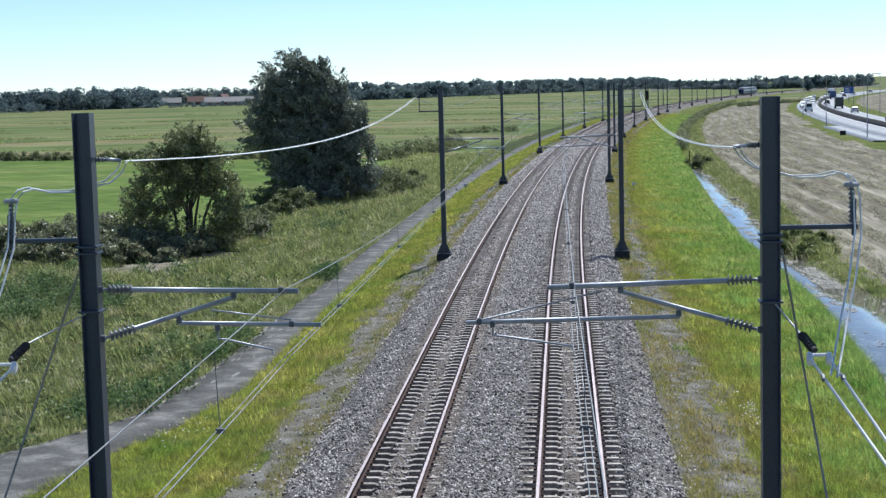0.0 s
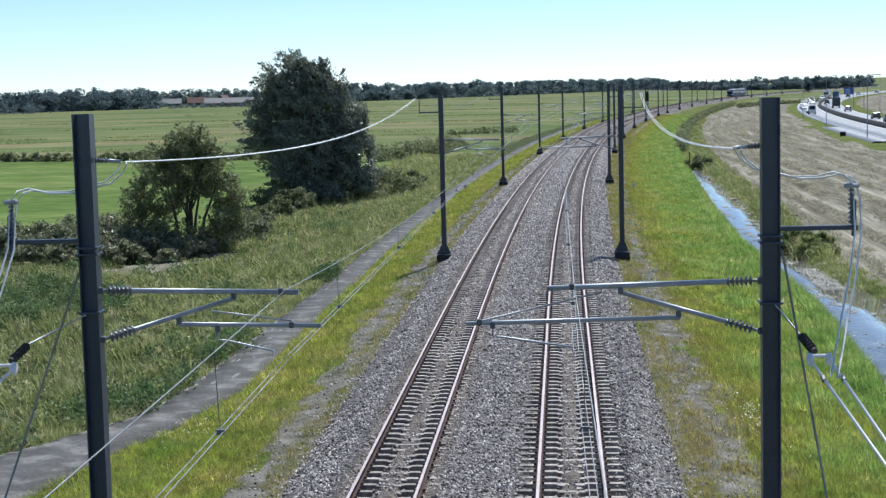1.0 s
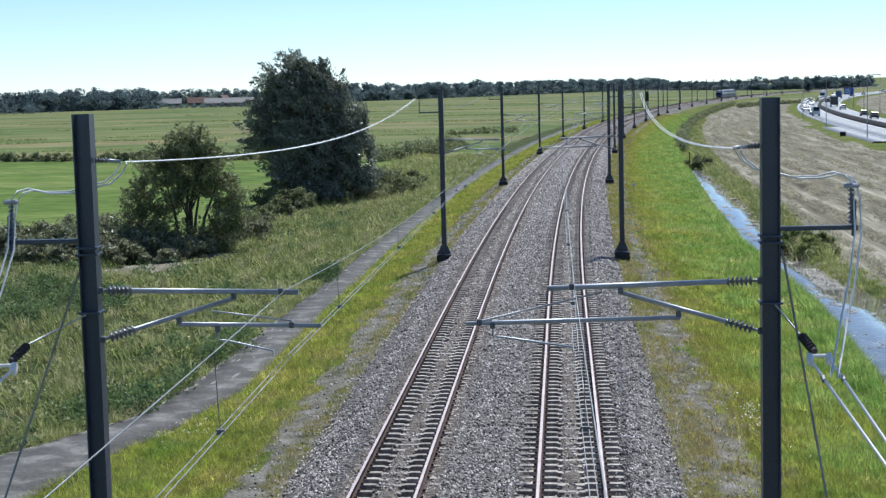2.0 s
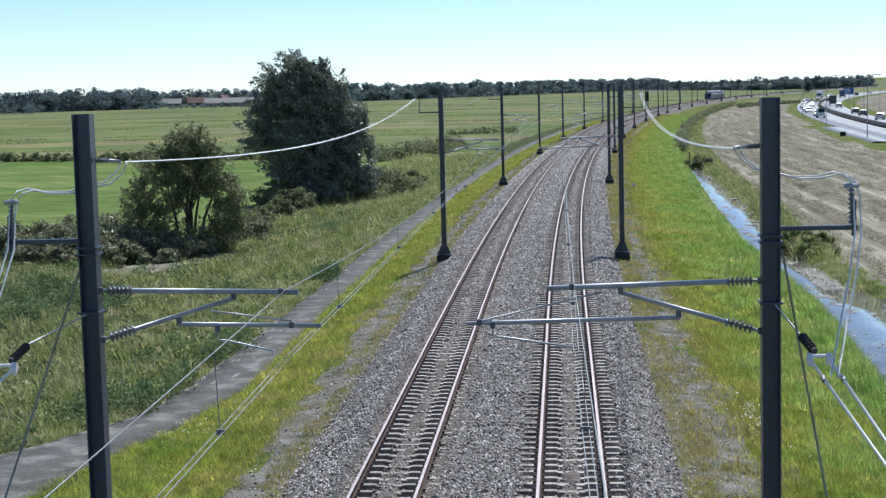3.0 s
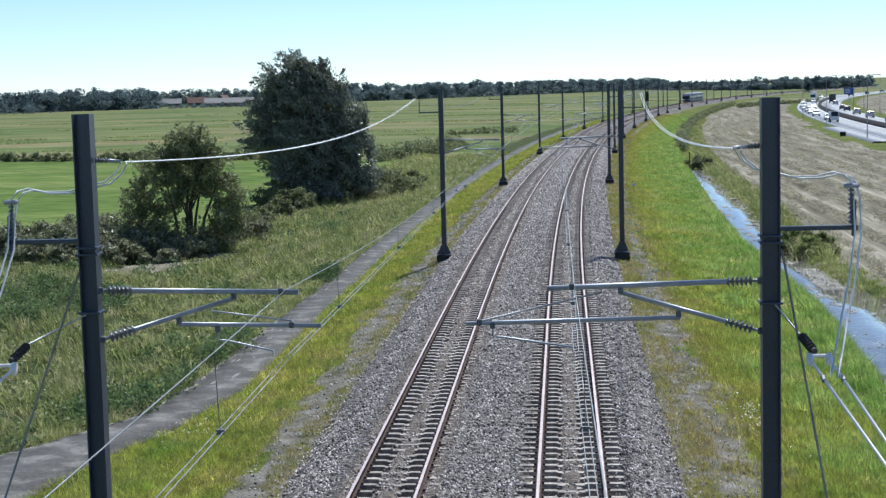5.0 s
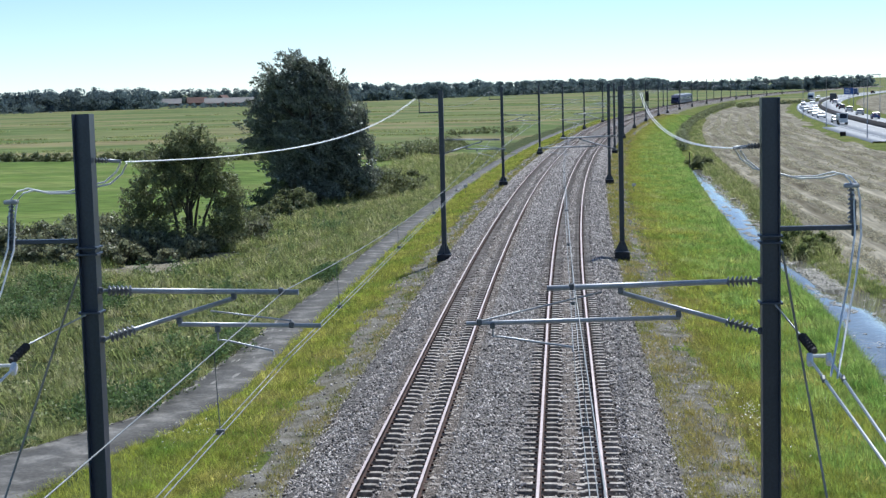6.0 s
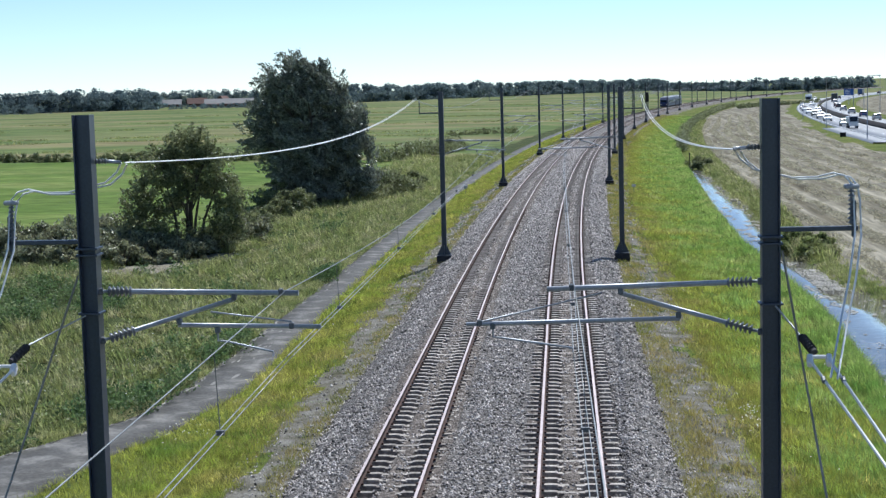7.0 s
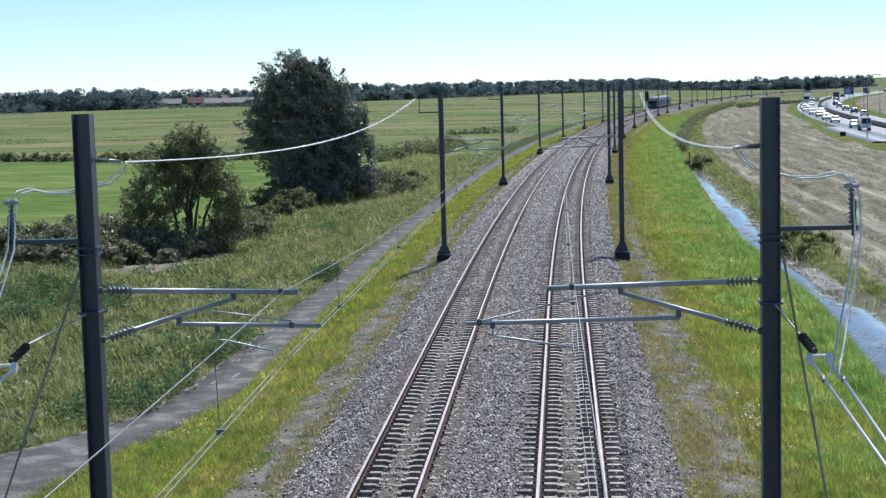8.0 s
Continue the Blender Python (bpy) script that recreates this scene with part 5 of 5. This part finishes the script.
def lamp_post():
    post = tagged(new("street_lamp"), "slender grey motorway lamp post with one arm", "street lamp", "lamps along the highway")
    bm = bmesh.new()
    tube(bm, [(0, 0, -0.2), (0, 0, 5.0), (0, 0, 10.0)], 0.09, 8, 0.05)
    part("pole", bm, STEEL, post)
    bm = bmesh.new()
    tube(bm, [(0, 0, 9.95), (0.7, 0, 10.25), (1.5, 0, 10.35)], 0.04, 6)
    part("arm", bm, STEEL, post)
    bm = bmesh.new()
    box(bm, (0.8, 0.26, 0.13), (1.7, 0, 10.36), bevel=0.04)
    part("lamp_head", bm, STEEL, post)
    return post


# ---- vehicles ----
def wheel(parent, x, y, r, w=0.22):
    bm = bmesh.new()
    tube(bm, [(x - w / 2, y, r), (x + w / 2, y, r)], r, 14)
    tyre = part("wheel", bm, TYRE, parent, "black tyre")
    bm = bmesh.new()
    tube(bm, [(x - w / 2 - 0.01, y, r), (x + w / 2 + 0.01, y, r)], r * 0.6, 10)
    part("rim", bm, STEEL, tyre, "grey rim")


def car(paint, label, tall=1.45):
    """A car whose nose points to +y."""
    thing = tagged(new("car"), label, "car", "traffic on the highway")
    side = Matrix(((0, 1, 0, 0), (1, 0, 0, 0), (0, 0, 1, 0), (0, 0, 0, 1)))
    bm = bmesh.new()
    prism(bm, [(-2.15, 0.30), (-2.2, 0.62), (-2.12, 0.92), (-1.6, 0.98), (0.85, 0.97), (1.75, 0.86), (2.12, 0.70), (2.2, 0.45), (2.1, 0.28)], 1.76, side)
    bmesh.ops.bevel(bm, geom=[e for e in bm.edges], offset=0.06, segments=1, affect="EDGES")
    body = part("body", bm, paint, thing)
    bm = bmesh.new()
    prism(bm, [(-1.95, 0.94), (-1.35, tall - 0.04), (-0.6, tall), (0.15, tall - 0.03), (0.98, 0.94)], 1.5, side)
    part("cabin", bm, GLASS, body, "dark glazed cabin")
    bm = bmesh.new()
    prism(bm, [(-1.42, tall - 0.05), (-1.3, tall + 0.005), (-0.6, tall + 0.03), (0.12, tall), (0.25, tall - 0.07)], 1.42, side)
    part("roof", bm, paint, body)
    for x in (-0.78, 0.78):
        for y in (-1.32, 1.35):
            wheel(thing, x, y, 0.32)
    for x in (-0.62, 0.62):
        bm = bmesh.new()
        box(bm, (0.34, 0.08, 0.14), (x, 2.16, 0.64), bevel=0.02)
        part("headlight", bm, HEADLIGHT, body, "bright headlight")
        bm = bmesh.new()
        box(bm, (0.26, 0.06, 0.18), (x, -2.18, 0.74), bevel=0.02)
        part("tail_light", bm, TAIL, body, "red tail light")
    return thing


def truck(paint, label, length=8.5, height=3.3, wide=2.35):
    thing = tagged(new("truck"), label, "truck", "traffic on the highway")
    side = Matrix(((0, 1, 0, 0), (1, 0, 0, 0), (0, 0, 1, 0), (0, 0, 0, 1)))
    bm = bmesh.new()
    box(bm, (wide, length - 2.1, height - 0.9), (0, -1.15, 0.9 + (height - 0.9) / 2), bevel=0.06)
    part("cargo_box", bm, paint, thing)
    bm = bmesh.new()
    f = length / 2
    prism(bm, [(f - 2.1, 0.45), (f - 0.05, 0.45), (f, 1.2), (f - 0.25, 2.3), (f - 0.6, height - 0.5), (f - 2.1, height - 0.4)], wide - 0.15, side)
    cab = part("cab", bm, paint, thing)
    bm = bmesh.new()
    prism(bm, [(f + 0.02, 1.3), (f - 0.23, 2.25), (f - 0.4, 2.2), (f - 0.2, 1.25)], wide - 0.4, side)
    part("windscreen", bm, GLASS, cab, "dark windscreen")
    bm = bmesh.new()
    box(bm, (1.0, length - 1.2, 0.3), (0, -0.4, 0.72))
    part("chassis", bm, TYRE, thing, "dark chassis")
    for x in (-wide * 0.43, wide * 0.43):
        for y in (-f + 1.3, f - 1.2):
            wheel(thing, x, y, 0.45, 0.3)
        bm = bmesh.new()
        box(bm, (0.3, 0.08, 0.18), (x * 0.85, f - 0.02, 0.8), bevel=0.02)
        part("headlight", bm, HEADLIGHT, cab, "bright headlight")
    return thing


PETAL = plain("petal_white", (0.75, 0.75, 0.70), 0.6)
BARRIER = material("barrier_dark", [(0.018, 0.016, 0.016), (0.036, 0.030, 0.030)], 0.6, 6, 0.2)
PAINT = plain("road_paint", (0.78, 0.78, 0.76), 0.6)
SIGN_BLUE = plain("sign_blue", (0.02, 0.09, 0.35), 0.4)
GLASS = plain("car_glass", (0.015, 0.018, 0.02), 0.08, spec=0.8)
TYRE = plain("tyre_black", (0.02, 0.02, 0.02), 0.85)
HEADLIGHT = plain("headlight_lens", (0.9, 0.9, 0.88), 0.15)
TAIL = plain("tail_red", (0.35, 0.015, 0.01), 0.3)
WHITE_CAR = plain("car_white", (0.72, 0.73, 0.74), 0.25, spec=0.6)
SILVER_CAR = plain("car_silver", (0.42, 0.43, 0.45), 0.28, 0.5, spec=0.6)
DARK_CAR = plain("car_dark", (0.025, 0.028, 0.035), 0.25, spec=0.6)
BLUE_CAR = plain("car_blue", (0.03, 0.07, 0.2), 0.25, spec=0.6)
RED_CAR = plain("car_red", (0.3, 0.03, 0.03), 0.25, spec=0.6)
# paint, oncoming (1) or leaving (-1), place on the road at 0 s, metres a second, metres across, truck
TRAFFIC = [("van", 1, 440, 18.8, -5.4), ("silver", 1, 456, 18.8, -5.2), ("white", 1, 498, 19.4, -5.4), ("silver", 1, 520, 19.4, -5.4),
           ("dark", 1, 546, 19.4, -5.2), ("white", 1, 572, 19.4, -5.4), ("silver", 1, 588, 20.0, -2.6), ("white", 1, 612, 19.4, -5.4),
           ("silver", 1, 640, 19.4, -5.4), ("blue", 1, 668, 19.4, -5.4), ("white", 1, 700, 20.0, -2.6), ("white_truck", 1, 760, 19.0, -5.4), ("silver", 1, 810, 19.4, -5.4),
           ("dark", -1, 336, 27.0, 5.3), ("dark", -1, 312, 27.3, 5.3), ("silver", -1, 271, 28.0, 5.3), ("silver", -1, 243, 26.5, 5.3), ("blue", -1, 195, 28.2, 5.3),
           ("black_truck", -1, 475, 22.0, 4.4), ("silver", -1, 418, 26.0, 5.3), ("dark", -1, 545, 23.0, 2.6), ("blue_truck", -1, 655, 23.0, 3.0), ("dark", -1, 705, 24.0, 5.0),
           ("silver", -1, 165, 28.0, 5.3), ("white", -1, 760, 25.0, 5.0), ("silver", -1, 840, 25.0, 5.0)]
LOOKS = {"white": (WHITE_CAR, "white car driving on the highway"), "silver": (SILVER_CAR, "silver-grey car driving on the highway"),
         "dark": (DARK_CAR, "black car driving on the highway"), "blue": (BLUE_CAR, "dark blue car driving on the highway"),
         "van": (WHITE_CAR, "white box van with a tall body on the highway"), "white_truck": (WHITE_CAR, "white box truck on the highway"),
         "black_truck": (DARK_CAR, "black truck seen from behind on the highway"), "blue_truck": (BLUE_CAR, "blue truck on the highway")}


def build_traffic():
    made, first = [], {}
    for key, way, y0, v, a in TRAFFIC:
        if key in first:
            ob = copy_thing(first[key], Matrix())
        elif key == "van":
            ob = first[key] = truck(*LOOKS[key], 5.2, 2.2, 1.9)
        elif "truck" in key:
            ob = first[key] = truck(*LOOKS[key])
        else:
            ob = first[key] = car(*LOOKS[key])
        rows = []
        for i in range(9):
            x, y, h = highway(y0 - way * v * i, a)
            rows.append((float(i), pose(float(x), float(y), -0.95, 0, 0, (180 if way > 0 else 0) - float(h))))
        made.append((ob, rows))
    return made


# ---- farm and far small things ----
def barn(x, y, w, d, eave, ridge, turn, roof_mat, label):
    thing = tagged(new("barn"), label, "barn", "farm buildings")
    bm = bmesh.new()
    prism(bm, [(-d / 2, -0.2), (d / 2, -0.2), (d / 2, eave), (0, ridge - 0.15), (-d / 2, eave)], w, pose(0, 0, 0, 0, 0, 90))
    wall = part("wall", bm, BRICK_FAR, thing)
    for sgn in (1, -1):
        bm = bmesh.new()
        k = Vector((0, sgn * (d / 2 + 0.4), eave - 0.25))
        t = Vector((0, 0, ridge))
        m = (k + t) / 2
        a = math.degrees(math.atan2(ridge - eave + 0.25, d / 2 + 0.4))
        box(bm, (w + 0.8, (k - t).length, 0.14), m, pose(0, 0, 0, -sgn * a, 0, 0))
        part("roof", bm, roof_mat, thing, "pitched roof")
    n = max(2, int(w / 7))
    for i in range(n):
        bm = bmesh.new()
        box(bm, (1.4, 0.1, 1.2), (-w / 2 + (i + 0.5) * w / n, -d / 2 - 0.03, eave * 0.5))
        part("window", bm, GLASS, wall, "dark window")
    thing.matrix_basis = pose(x, y, -1.5, 0, 0, turn)


BRICK_FAR = material("farm_brick", [(0.10, 0.06, 0.05), (0.15, 0.09, 0.075)], 0.4, 4, 0.2)
TILE_FAR = material("farm_tile", [(0.10, 0.055, 0.045), (0.15, 0.085, 0.07)], 0.4, 3, 0.2)
SHEET_FAR = material("farm_sheet_roof", [(0.17, 0.165, 0.16), (0.22, 0.215, 0.21)], 0.2, 3, 0.1)


def build_farm():
    barn(-262, 1120, 14, 10, 2.6, 6.4, 20, TILE_FAR, "farmhouse with a red tiled roof among trees")
    barn(-232, 1090, 34, 18, 2.2, 5.6, 12, SHEET_FAR, "long low barn with a pale sheet roof")
    barn(-292, 1150, 22, 14, 2.2, 5.6, 12, SHEET_FAR, "low barn with a pale sheet roof")
    barn(-247, 1140, 12, 9, 3.2, 7.5, 80, TILE_FAR, "brick farm building with a tiled roof")


def build_signals():
    mark = tagged(new("marker_post"), "low post with a grey plate beside the railway", "marker", "low markers beside the railway")
    bm = bmesh.new()
    tube(bm, [(0, 0, -0.2), (0, 0, 0.75)], 0.03, 6)
    part("post", bm, CLAMP, mark)
    bm = bmesh.new()
    box(bm, (0.34, 0.04, 0.26), (0, -0.03, 0.75), bevel=0.015)
    part("plate", bm, STEEL, mark, "grey plate")
    mark.matrix_basis = pose(-9.15, 147, -1.15)
    copy_thing(mark, pose(6.3, 141.5, -0.95))
    sig = tagged(new("rail_signal"), "dark railway signal head on a slim mast", "signal")
    bm = bmesh.new()
    tube(bm, [(0, 0, -0.6), (0, 0, 5.0)], 0.07, 8)
    part("post", bm, MAST, sig)
    bm = bmesh.new()
    prism(bm, [(-0.42, 4.2), (0.42, 4.2), (0.42, 6.0), (0.25, 6.4), (-0.25, 6.4), (-0.42, 6.0)], 0.25)
    head = part("signal_head", bm, TYRE, sig, "black signal head")
    for i in range(3):
        bm = bmesh.new()
        tube(bm, [(0, -0.13, 4.6 + 0.5 * i), (0, -0.3, 4.6 + 0.5 * i)], 0.12, 10)
        part("lens_hood", bm, TYRE, head)
    sig.matrix_basis = Matrix.Translation(at(374, 5.6)) @ pose(0, 0, 0, 0, 0, heading(374))
    cul = tagged(new("culvert"), "dark stained culvert wall at the end of the ditch", "culvert")
    bm = bmesh.new()
    box(bm, (1.5, 0.3, 0.8), (0, 0, 0), bevel=0.05)
    part("head_wall", bm, PLINTH, cul)
    bm = bmesh.new()
    tube(bm, [(0.35, -0.05, 0.3), (0.3, -0.05, 2.3)], 0.06, 6)
    part("gauge_post", bm, PLINTH, cul, "dark wooden post")
    cul.matrix_basis = pose(14.6, 187.2, -1.75, 0, 0, -2.5)


build_ground()
build_path()
build_path_chips()
build_water()
build_masts()
build_wires()
build_feeders()
build_trees()
build_far_woods()
build_bushes()
build_hedges()
build_highway()
TRAFFIC_ROWS = build_traffic()
build_farm()
build_signals()
build_flowers()
TRAIN = build_train()
build_grass()
build_straw()
build_stones()
build_ballast()
build_tracks()


def motions():
    walk(TRAIN, train_rows())
    for ob, rows in TRAFFIC_ROWS:
        walk(ob, rows)


motions()
